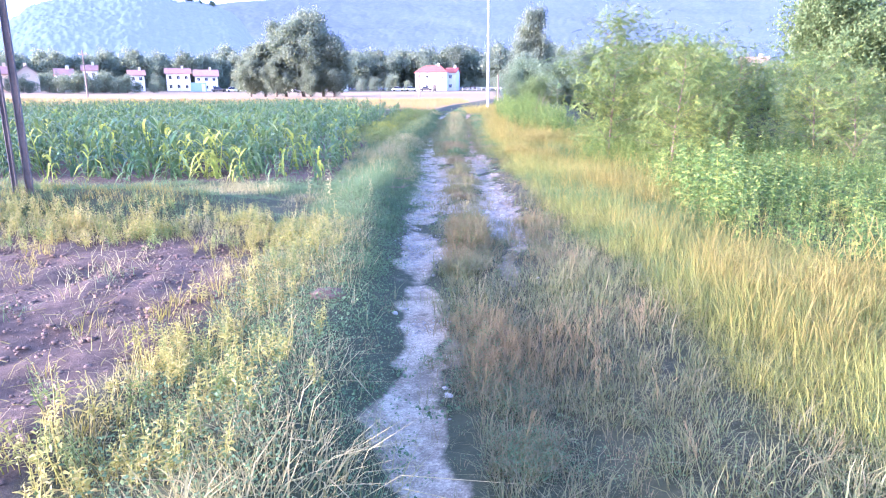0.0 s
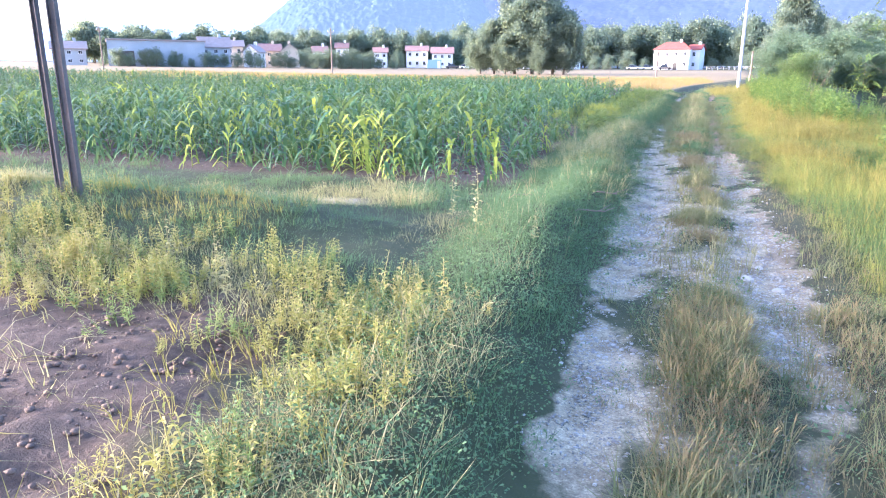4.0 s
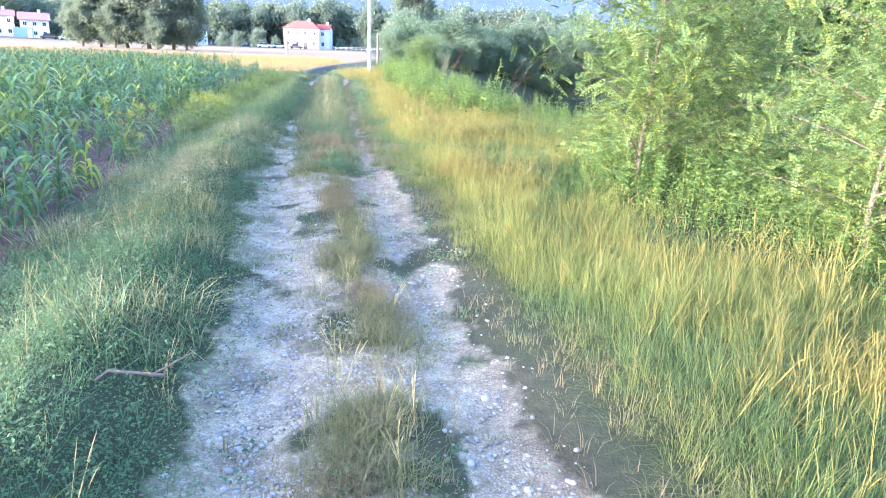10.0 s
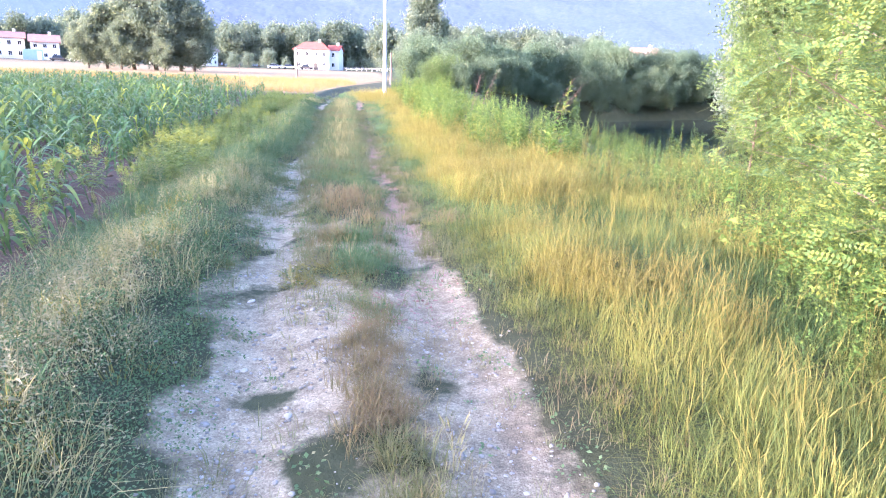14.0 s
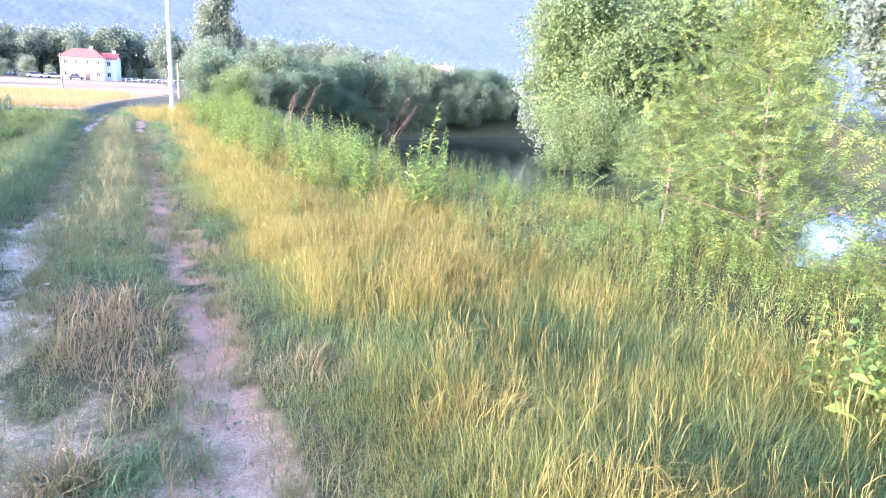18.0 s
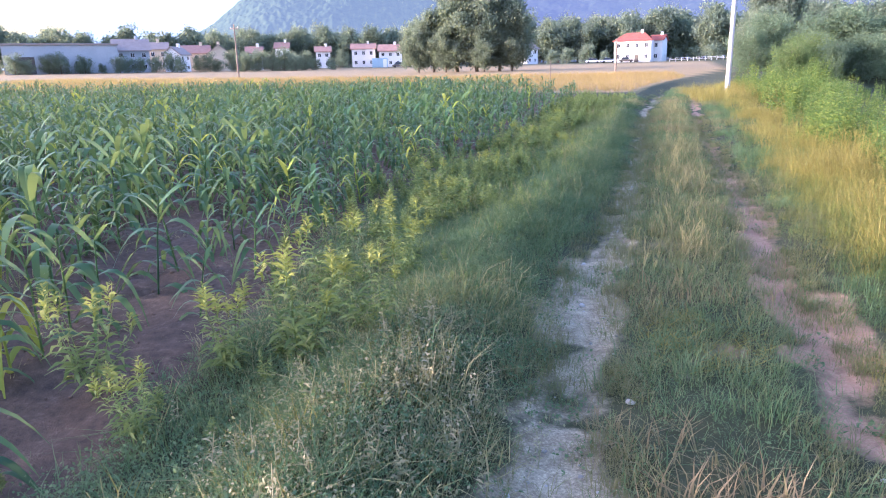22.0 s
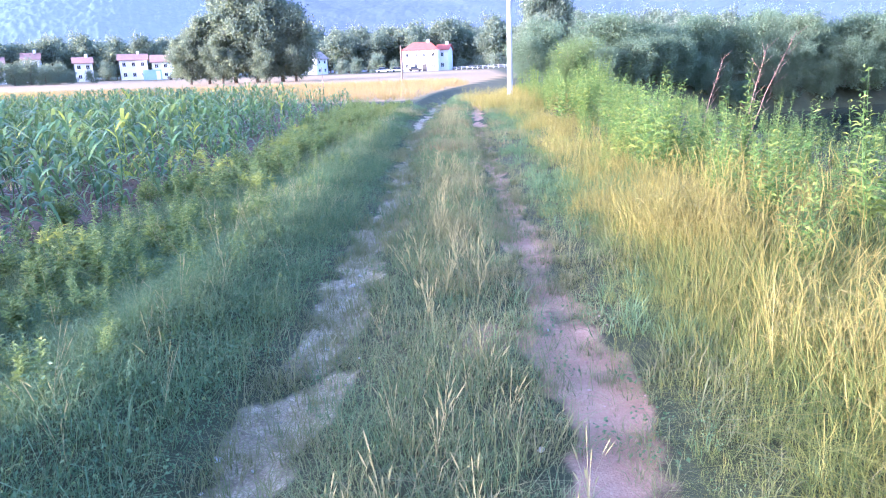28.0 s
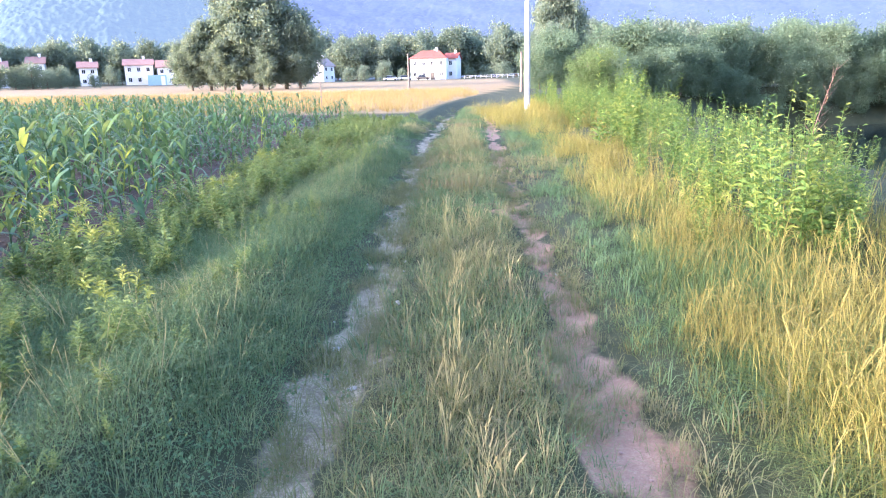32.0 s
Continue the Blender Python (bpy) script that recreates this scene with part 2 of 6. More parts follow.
def ground_mat():
    """Soil and turf; the plan's own masks say where the wheel tracks, the tilled soil and the stubble lie."""
    m, n, l, b = material("ground", 0.95)
    geo = n.new("ShaderNodeNewGeometry")
    pos = geo.outputs["Position"]
    att = n.new("ShaderNodeAttribute")
    att.attribute_name = "plan"
    sep = n.new("ShaderNodeSeparateColor")
    l.new(att.outputs["Color"], sep.inputs[0])
    n1, n2, n3 = noise_tex(n, l, 1.3, 5, 0.65, pos), noise_tex(n, l, 14, 5, 0.7, pos), noise_tex(n, l, 70, 3, 0.7, pos)
    turf = ramp(n, [(0.3, (0.034, 0.042, 0.016)), (0.56, (0.06, 0.068, 0.028)), (0.8, (0.13, 0.105, 0.055))])
    l.new(math_node(n, l, "ADD", math_node(n, l, "MULTIPLY", n1.outputs[0], 0.5), math_node(n, l, "MULTIPLY", n2.outputs[0], 0.5)), turf.inputs[0])
    track = ramp(n, [(0.28, (0.183, 0.158, 0.105)), (0.5, (0.345, 0.31, 0.212)), (0.75, (0.525, 0.478, 0.338))])
    l.new(math_node(n, l, "ADD", math_node(n, l, "MULTIPLY", n2.outputs[0], 0.45), math_node(n, l, "MULTIPLY", n3.outputs[0], 0.55)), track.inputs[0])
    vor = n.new("ShaderNodeTexVoronoi")
    vor.inputs["Scale"].default_value = 120
    l.new(pos, vor.inputs["Vector"])
    sepv = n.new("ShaderNodeSeparateColor")
    l.new(vor.outputs["Color"], sepv.inputs[0])
    grit = ramp(n, [(0.0, (0.55, 0.53, 0.50)), (0.7, (1.0, 0.98, 0.95)), (1.0, (1.45, 1.43, 1.40))])
    l.new(sepv.outputs[0], grit.inputs[0])
    blot = ramp(n, [(0.35, (0.72, 0.68, 0.62)), (0.65, (1.18, 1.16, 1.12))])
    l.new(noise_tex(n, l, 3.5, 4, 0.65, pos).outputs[0], blot.inputs[0])
    track_col = mix_col(n, l, 1.0, mix_col(n, l, 0.55, track.outputs[0], grit.outputs[0], "MULTIPLY"), blot.outputs[0], "MULTIPLY")
    red = mix_col(n, l, math_node(n, l, "MULTIPLY", att.outputs["Alpha"], 0.7), track_col, (0.37, 0.205, 0.13))
    soil = ramp(n, [(0.3, (0.052, 0.036, 0.025)), (0.55, (0.10, 0.069, 0.046)), (0.78, (0.18, 0.13, 0.09))])
    l.new(n2.outputs[0], soil.inputs[0])
    stub = ramp(n, [(0.3, (0.25, 0.18, 0.08)), (0.7, (0.36, 0.265, 0.13))])
    l.new(n1.outputs[0], stub.inputs[0])
    edge = ramp(n, [(0.35, (0, 0, 0)), (0.55, (1, 1, 1))])
    l.new(math_node(n, l, "ADD", math_node(n, l, "MULTIPLY", sep.outputs[0], 0.75), math_node(n, l, "MULTIPLY", n2.outputs[0], 0.3)), edge.inputs[0])
    c = mix_col(n, l, edge.outputs[0], turf.outputs[0], red)
    c = mix_col(n, l, sep.outputs[1], c, soil.outputs[0])
    c = mix_col(n, l, sep.outputs[2], c, stub.outputs[0])
    l.new(c, b.inputs["Base Color"])
    add_bump(n, l, b, math_node(n, l, "ADD", n2.outputs[0], math_node(n, l, "MULTIPLY", math_node(n, l, "SUBTRACT", n3.outputs[0], math_node(n, l, "MULTIPLY", vor.outputs["Distance"], math_node(n, l, "MULTIPLY", edge.outputs[0], 0.5))), 0.5)), 0.5, 0.03)
    return m


M["ground"] = ground_mat()


def forest_mat(name, cols, haze_col, haze_glow):
    """Far wooded slopes, a backdrop: the canopy, and the haze before it added as an even glow."""
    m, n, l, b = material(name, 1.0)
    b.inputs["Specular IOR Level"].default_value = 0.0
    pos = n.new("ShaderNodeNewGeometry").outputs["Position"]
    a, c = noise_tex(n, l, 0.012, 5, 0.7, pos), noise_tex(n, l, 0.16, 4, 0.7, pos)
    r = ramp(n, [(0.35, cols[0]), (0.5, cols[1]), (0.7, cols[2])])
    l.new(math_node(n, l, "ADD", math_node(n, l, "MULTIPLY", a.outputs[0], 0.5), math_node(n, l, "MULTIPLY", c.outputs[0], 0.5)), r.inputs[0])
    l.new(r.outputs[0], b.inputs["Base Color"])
    # emission lays the haze over the canopy; the slopes give no light themselves
    b.inputs["Emission Color"].default_value = (*haze_col, 1)
    b.inputs["Emission Strength"].default_value = haze_glow
    crown = n.new("ShaderNodeTexVoronoi")
    crown.feature = "SMOOTH_F1"
    crown.inputs["Scale"].default_value = 0.11
    l.new(pos, crown.inputs["Vector"])
    add_bump(n, l, b, math_node(n, l, "SUBTRACT", math_node(n, l, "MULTIPLY", c.outputs[0], 0.5), crown.outputs["Distance"]), 0.22, 3.0)
    return m


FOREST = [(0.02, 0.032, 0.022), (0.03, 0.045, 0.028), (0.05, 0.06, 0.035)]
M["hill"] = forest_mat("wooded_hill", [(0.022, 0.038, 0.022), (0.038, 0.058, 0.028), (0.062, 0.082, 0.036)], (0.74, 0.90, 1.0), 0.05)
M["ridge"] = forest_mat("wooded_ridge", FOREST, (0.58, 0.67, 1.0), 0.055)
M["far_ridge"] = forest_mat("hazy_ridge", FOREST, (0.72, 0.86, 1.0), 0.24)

# ---- builders ----
rng = np.random.default_rng(7)


def mesh_np(name, verts, faces, mat, smooth=False):
    """A mesh from arrays; faces all have the same number of corners."""
    me = bpy.data.meshes.new(name)
    verts, faces = np.asarray(verts, np.float32), np.asarray(faces, np.int32)
    k = faces.shape[1]
    me.vertices.add(len(verts))
    me.vertices.foreach_set("co", verts.ravel())
    me.loops.add(faces.size)
    me.loops.foreach_set("vertex_index", faces.ravel())
    me.polygons.add(len(faces))
    me.polygons.foreach_set("loop_start", np.arange(0, faces.size, k, dtype=np.int32))
    if smooth:
        me.polygons.foreach_set("use_smooth", np.ones(len(faces), bool))
    me.update(calc_edges=True)
    me.materials.append(mat)
    return me


def stuff(name, verts, faces, mat, label, category, smooth=False):
    return tagged(new(name, mesh_np(name, verts, faces, mat, smooth)), label, category, kind="stuff")


def spread(templates, pos, yaw, size, lean=None, pick=None):
    """Copies of small templates (verts, faces) joined into one pair of arrays."""
    V, F, base = [], [], 0
    pos, yaw, size = np.asarray(pos, float), np.asarray(yaw, float), np.asarray(size, float)
    n = len(pos)
    if size.ndim == 1:
        size = np.repeat(size[:, None], 3, 1)
    pick = rng.integers(0, len(templates), n) if pick is None else pick
    for k, (tv, tf) in enumerate(templates):
        m = np.nonzero(pick == k)[0]
        if not len(m):
            continue
        v = tv[None] * size[m][:, None, :]
        if lean is not None:
            v = v.copy()
            v[:, :, 0] += v[:, :, 2] * lean[m][:, None, 0]
            v[:, :, 1] += v[:, :, 2] * lean[m][:, None, 1]
        c, s = np.cos(yaw[m])[:, None], np.sin(yaw[m])[:, None]
        w = np.stack([v[:, :, 0] * c - v[:, :, 1] * s, v[:, :, 0] * s + v[:, :, 1] * c, v[:, :, 2]], 2) + pos[m][:, None, :]
        V.append(w.reshape(-1, 3))
        F.append((tf[None] + base + (np.arange(len(m)) * len(tv))[:, None, None]).reshape(-1, tf.shape[1]))
        base += len(m) * len(tv)
    return np.concatenate(V), np.concatenate(F)


def join(*pairs):
    V, F, base = [], [], 0
    for v, f in pairs:
        V.append(np.asarray(v, float))
        F.append(np.asarray(f) + base)
        base += len(v)
    return np.concatenate(V), np.concatenate(F)


def strip(points, widths, side):
    """A ribbon of quads along points."""
    p, w, s = np.asarray(points, float), np.asarray(widths, float), np.asarray(side, float)
    v = np.empty((2 * len(p), 3))
    v[0::2], v[1::2] = p - s * w[:, None] / 2, p + s * w[:, None] / 2
    i = np.arange(len(p) - 1) * 2
    return v, np.stack([i, i + 1, i + 3, i + 2], 1)


def tube(points, radii, sides=6):
    p, r = np.asarray(points, float), np.asarray(radii, float)
    d = np.gradient(p, axis=0)
    d /= np.linalg.norm(d, axis=1)[:, None] + 1e-9
    ref = np.where(np.abs(d[:, 2:3]) > 0.9, np.array([[1.0, 0, 0]]), np.array([[0, 0, 1.0]]))
    a = np.cross(d, ref)
    a /= np.linalg.norm(a, axis=1)[:, None] + 1e-9
    b = np.cross(d, a)
    th = np.linspace(0, 2 * np.pi, sides, endpoint=False)
    v = (p[:, None] + r[:, None, None] * (np.cos(th)[None, :, None] * a[:, None] + np.sin(th)[None, :, None] * b[:, None])).reshape(-1, 3)
    i, j = np.meshgrid(np.arange(len(p) - 1), np.arange(sides), indexing="ij")
    j2 = (j + 1) % sides
    f = np.stack([i * sides + j, i * sides + j2, (i + 1) * sides + j2, (i + 1) * sides + j], 2).reshape(-1, 4)
    return v, f


def part(name, data, mat, parent, label=""):
    """Links a bmesh, or a pair of arrays, as one mesh under a thing or a part."""
    if isinstance(data, tuple):
        me = mesh_np(name, data[0], data[1], mat)
    elif isinstance(data, bpy.types.Mesh):
        me = data
    else:
        me = bpy.data.meshes.new(name)
        data.to_mesh(me)
        data.free()
        me.materials.append(mat)
    ob = new(name, me)
    ob.parent = parent
    return tagged(ob, label)


def box(x0, x1, y0, y1, z0, z1, bevel=0.0, bm=None):
    bm = bm or bmesh.new()
    made = bmesh.ops.create_cube(bm, size=1.0)["verts"]
    bmesh.ops.scale(bm, vec=(x1 - x0, y1 - y0, z1 - z0), verts=made)
    bmesh.ops.translate(bm, vec=((x0 + x1) / 2, (y0 + y1) / 2, (z0 + z1) / 2), verts=made)
    if bevel:
        edges = list({e for v in made for e in v.link_edges})
        bmesh.ops.bevel(bm, geom=edges, offset=bevel, segments=1, affect="EDGES", profile=0.5)
    return bm


def thing(name, x, y, z, label, category, group="", turn=0.0, kind=""):
    ob = new(name)
    ob.empty_display_size = 0.2
    ob.matrix_basis = pose(x, y, z, 0, 0, turn)
    return tagged(ob, label, category, group, kind)


def smooth01(t):
    t = np.clip(t, 0, 1)
    return t * t * (3 - 2 * t)


def lattice(i, j):
    h = np.sin(i * 127.1 + j * 311.7) * 43758.5453
    return h - np.floor(h)


def fbm(x, y, s, octaves=4):
    """Uneven noise, about -1 to 1, with a scale of s bumps a metre."""
    x, y = np.asarray(x, float) * s, np.asarray(y, float) * s
    out, amp = 0.0, 1.0
    for _ in range(octaves):
        i, j = np.floor(x), np.floor(y)
        u, v = smooth01(x - i), smooth01(y - j)
        a = lattice(i, j) * (1 - u) + lattice(i + 1, j) * u
        b = lattice(i, j + 1) * (1 - u) + lattice(i + 1, j + 1) * u
        out = out + amp * (2 * (a * (1 - v) + b * v) - 1)
        x, y, amp = x * 2.03 + 17.3, y * 2.03 - 9.1, amp * 0.5
    return out / 1.4


def waves(x, y, s):
    """Soft unevenness from a few crossing waves, about -1 to 1."""
    return (np.sin(x * s * 1.3 + 1.7) * np.cos(y * s * 1.1 - 0.6) + 0.6 * np.sin(x * s * 2.9 - y * s * 1.7 + 2.1) + 0.4 * np.cos(y * s * 4.3 + x * s * 3.1)) / 2

# ---- plan of the lane: lines running away from the start, x at given y ----
def line(*pts):
    ys, xs = zip(*pts)
    return lambda y: np.interp(y, ys, xs)


rut_left = line((-5, -5.95), (2, -5.88), (6, -5.84), (9.7, -5.6), (12.5, -5.4), (17, -5.33), (23, -5.0), (25.5, -4.94), (27, -4.71), (29, -4.50), (31, -4.33), (34, -4.08), (44, -3.4), (52, -2.4), (60, -1.2), (68, 0.6), (80, 4.0), (110, 12), (200, 24), (400, 70))
rut_right = line((-5, -5.15), (2, -5.15), (5, -5.05), (8, -4.72), (10.8, -4.52), (14, -4.30), (17, -4.14), (21, -3.75), (24.3, -3.50), (25.5, -3.50), (27, -3.27), (30, -2.98), (33, -2.74), (36, -2.54), (44, -1.75), (52, -0.8), (60, 0.4), (68, 2.2), (80, 5.6), (110, 13.6), (200, 25.6), (400, 71.6))
grass_edge = line((-5, -4.3), (2, -4.27), (6.5, -4.2), (9.2, -4.1), (13, -3.9), (18, -3.75), (21.6, -3.4), (26, -3.0), (30, -2.6), (35, -2.15), (44, -1.3), (52, -0.2), (60, 1.0), (68, 2.8), (80, 6.2), (110, 14.4), (200, 26.5), (400, 72.5))
corn_edge = line((-5, -7.4), (13, -7.4), (22, -7.3), (27, -7.9), (31, -7.6), (35, -7.0), (42, -6.5), (58, -6.0), (400, -6.0))
river_bank = line((-60, 3.0), (10, 3.0), (20, 2.6), (28, 2.2), (40, 3.2), (50, 5.5), (60, 7.5), (68, 10.5), (74, 17), (80, 42), (90, 120), (400, 2000))


def gz(x, y):
    """Height of the ground."""
    x, y = np.asarray(x, float), np.asarray(y, float)
    d = np.hypot(x + 5, y)
    z = 0.015 * np.clip(d - 32, 0, 320) + 0.006 * np.clip(-x - 25, 0, 300)
    near = 1 - smooth01((d - 60) / 40)
    for rut in (rut_left, rut_right):
        z = z - 0.05 * np.exp(-((x - rut(y)) / 0.25) ** 2) * near
    z = z + 0.16 * np.exp(-((x - rut_left(y) + 0.95) / 0.38) ** 2) * smooth01((y - 7) / 4) * near
    high = smooth01((-6.0 - x) / 0.5) * (0.5 + 0.5 * np.exp(-((x + 6.55) / 0.42) ** 2)) * (1 - smooth01((y - 8.5) / 3.5))
    z = z + 0.20 * high * (1 + 0.35 * fbm(x, y, 0.7)) * near
    z = z + 0.30 * np.exp(-((y - 9.3 - 0.05 * (x + 9)) / 0.9) ** 2) * smooth01((-7.0 - x) / 3.0) * (1 - smooth01((-x - 20) / 10))
    z = z + 0.07 * fbm(x, y, 0.9) * smooth01((-6.3 - x) / 1.0) * near
    z = z + 0.12 * fbm(x, y, 0.6) * smooth01((x - grass_edge(y)) / 1.0) * near
    u = x - river_bank(y)
    z = z - 3.6 * smooth01(u / 6.5) + 3.8 * smooth01((u - 34) / 9)
    return z


def near_lines(lo, hi, fine, far, step):
    a = np.arange(lo, hi + 1e-6, fine)
    out, s = [], step
    left, right = [lo], [hi]
    while right[-1] < far:
        s *= 1.22
        left.append(left[-1] - s)
        right.append(right[-1] + s)
    return np.concatenate([np.array(left[:0:-1]), a, np.array(right[1:])])


left_half = line((0, 0.13), (7, 0.17), (9.5, 0.27), (13.5, 0.30), (16, 0.42), (18.5, 0.46), (21, 0.33), (25.5, 0.24), (27, 0.16), (32, 0.15), (40, 0.14), (80, 0.2))
right_half = line((0, 0.02), (5, 0.06), (8.5, 0.24), (12, 0.30), (15, 0.33), (18, 0.33), (21, 0.22), (25, 0.22), (28, 0.205), (34, 0.145), (44, 0.13), (80, 0.18))


def bareness(x, y):
    """How bare the ground is: 1 on the wheel ruts, between on the strip in the middle, 0 under turf."""
    wob = 0.13 * fbm(x, y, 1.3, 4) + 0.12 * fbm(x + 7, y, 3.6, 3)
    a = np.exp(-np.abs((x - rut_left(y) + wob) / left_half(y)) ** 3)
    b = np.exp(-np.abs((x - rut_right(y) - wob) / right_half(y)) ** 3) * smooth01((y - 4.5) / 3)
    out = np.maximum(a, b)
    stony = smooth01((y - 8) / 2) * (1 - smooth01((y - 18.5) / 3))
    mid = smooth01((x - rut_left(y)) / 0.1) * smooth01((rut_right(y) - x) / 0.1)
    out = np.maximum(out, mid * (0.05 + 0.36 * smooth01((y - 5.5) / 2) * (1 - smooth01((y - 19) / 2)) + 0.10 * stony + 0.3 * np.exp(-((y - 17) / 2.2) ** 2) + 0.35 * fbm(x, y, 1.7)))
    return np.clip(out * (0.90 + 0.7 * fbm(x + 3, y, 1.5) + 0.75 * fbm(x, y - 8, 3.2)), 0, 1)


def build_ground():
    gx, gy = near_lines(-10.5, 4.0, 0.09, 3500, 0.12), near_lines(0.5, 58.0, 0.14, 3500, 0.18)
    X, Y = np.meshgrid(gx, gy, indexing="ij")
    Z = gz(X, Y)
    bare = bareness(X, Y)
    patch_ = smooth01((-7.35 - X + 0.45 * fbm(X, Y, 1.4)) / 0.35) * (1 - smooth01((Y - 7.0 + 0.6 * fbm(X, Y, 0.8) + 0.10 * (X + 9)) / 0.5))
    corn = smooth01((corn_edge(Y) + 0.5 - X) / 0.4) * smooth01((Y - 12.7 + 0.5 * fbm(X, Y, 0.9)) / 0.5) * (1 - smooth01((Y - 57) / 1.0))
    damp = np.exp(-(((X + 9.6) / 0.9) ** 2 + ((Y - 10.9) / 0.5) ** 2))
    e_ = X - grass_edge(Y)
    # rim, worn: brown earth, darkened as well for shade below the tall grass
    rim = 0.4 * np.exp(-((e_ + 0.22) / 0.20) ** 2) * (1 - smooth01((Y - 15) / 4)) * np.clip(0.7 + 0.6 * fbm(X, Y, 1.0), 0, 1)
    worn = 0.12 * smooth01((X - rut_left(Y) - 0.45) / 0.3) * smooth01((-0.1 - e_) / 0.2) * (1 - smooth01((Y - 6.0) / 3.0)) * np.clip(0.75 + 0.7 * fbm(X, Y, 1.1), 0, 1)
    bare = np.maximum(bare, damp)
    soil = np.clip(np.maximum(np.maximum(np.maximum(patch_, corn), rim), worn), 0, 1)
    stub = smooth01((Y - 56 - 0.04 * (X + 6)) / 2) * smooth01((rut_left(Y) - 1.2 - X) / 1.0) * (1 - smooth01((Y - 192) / 25)) * smooth01((X + 260) / 20)
    red = smooth01((Y - 17) / 5) * smooth01((X - (rut_left(Y) + rut_right(Y)) / 2) / 0.2)
    bare *= 1 - 0.9 * smooth01((Y - 50) / 8)
    near_ = 1 - smooth01((np.hypot(X + 5, Y - 22) - 24) / 10)
    nx, ny = len(gx), len(gy)
    i, j = np.meshgrid(np.arange(nx - 1), np.arange(ny - 1), indexing="ij")
    F = np.stack([i * ny + j, (i + 1) * ny + j, (i + 1) * ny + j + 1, i * ny + j + 1], 2).reshape(-1, 4)
    Z = Z + 0.035 * fbm(X, Y, 4.0) * np.clip(soil, 0, 1) * near_ + 0.012 * fbm(X, Y, 6.0) * near_
    me = mesh_np("ground", np.stack([X, Y, Z], 2).reshape(-1, 3), F, M["ground"], True)
    col = me.attributes.new("plan", "FLOAT_COLOR", "POINT")
    col.data.foreach_set("color", np.stack([np.clip(bare, 0, 1), soil, stub, red], 2).astype(np.float32).ravel())
    tagged(new("ground", me), "earth track with bare wheel ruts, turf, tilled soil and stubble", "ground", kind="structure")


build_ground()

wx, wy = np.meshgrid(np.array([-1.0, 200.0]), np.linspace(-60, 400, 47), indexing="ij")
wx = np.where(wx < 0, river_bank(wy) + 2.5, river_bank(wy) + 37)
wf = np.arange(46)
tagged(new("water", mesh_np("water", np.stack([wx, wy, np.full_like(wx, -2.75) + 0.015 * np.clip(np.hypot(wx + 5, wy) - 32, 0, 320) - 0.1], 2).reshape(-1, 3),
                            np.stack([wf, wf + 47, wf + 48, wf + 1], 1), M["water"])), "dark still river water below the bank", "river", kind="structure")


def hill_sheet(name, mat, label, dist, depth, az, el, rough, lump):
    """A wooded slope seen from afar: its skyline height in degrees by bearing (degrees right of straight ahead), rising over its depth."""
    a = np.radians(np.linspace(az[0], az[-1], 640))
    line_ = np.interp(np.degrees(a), az, el)
    w = np.hanning(2 * int(640 * 1.6 / (az[-1] - az[0])) + 3)
    n_ = len(w) // 2
    line_ = np.convolve(np.pad(line_, n_, "edge"), w / w.sum(), "valid")
    top = np.tan(np.radians(line_)) * (dist + depth)
    t = np.linspace(0, 1, 90)
    A, T = np.meshgrid(a, t, indexing="ij")
    H = smooth01(T) * 0.35 + T * 0.65
    R = dist + depth * T
    X, Y = R * np.sin(A) - 5, R * np.cos(A) + 15
    Z = top[:, None] * H + 1.5 * (1 - T)
    Z = Z + (2.2 * rough * fbm(X, Y, 0.006, 4) + 0.5 * rough * fbm(X, Y, 0.02, 3)) * np.minimum(1, T * 6) * np.minimum(1, 0.3 + (1 - T) * 3)
    Z = Z + lump * fbm(X, Y, 0.55 / lump ** 0.9, 2) * np.minimum(1, T * 6)
    k = len(t)
    i, j = np.meshgrid(np.arange(len(a) - 1), np.arange(k - 1), indexing="ij")
    F = np.stack([i * k + j, (i + 1) * k + j, (i + 1) * k + j + 1, i * k + j + 1], 2).reshape(-1, 4)
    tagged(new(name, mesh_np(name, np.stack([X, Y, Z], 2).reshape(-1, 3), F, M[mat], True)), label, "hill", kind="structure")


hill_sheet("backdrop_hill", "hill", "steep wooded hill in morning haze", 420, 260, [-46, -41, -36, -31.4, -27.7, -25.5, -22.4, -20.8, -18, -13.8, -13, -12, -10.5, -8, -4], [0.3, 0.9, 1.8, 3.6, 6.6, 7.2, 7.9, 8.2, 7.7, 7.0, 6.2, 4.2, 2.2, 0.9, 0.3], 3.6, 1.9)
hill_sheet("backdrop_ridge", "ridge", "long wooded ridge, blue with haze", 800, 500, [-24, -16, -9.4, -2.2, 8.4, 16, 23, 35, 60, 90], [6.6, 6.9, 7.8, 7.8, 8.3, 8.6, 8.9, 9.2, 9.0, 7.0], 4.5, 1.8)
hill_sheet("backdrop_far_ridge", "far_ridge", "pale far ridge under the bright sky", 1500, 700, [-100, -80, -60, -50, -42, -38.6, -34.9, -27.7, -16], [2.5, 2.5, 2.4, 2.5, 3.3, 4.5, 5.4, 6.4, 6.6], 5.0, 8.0)

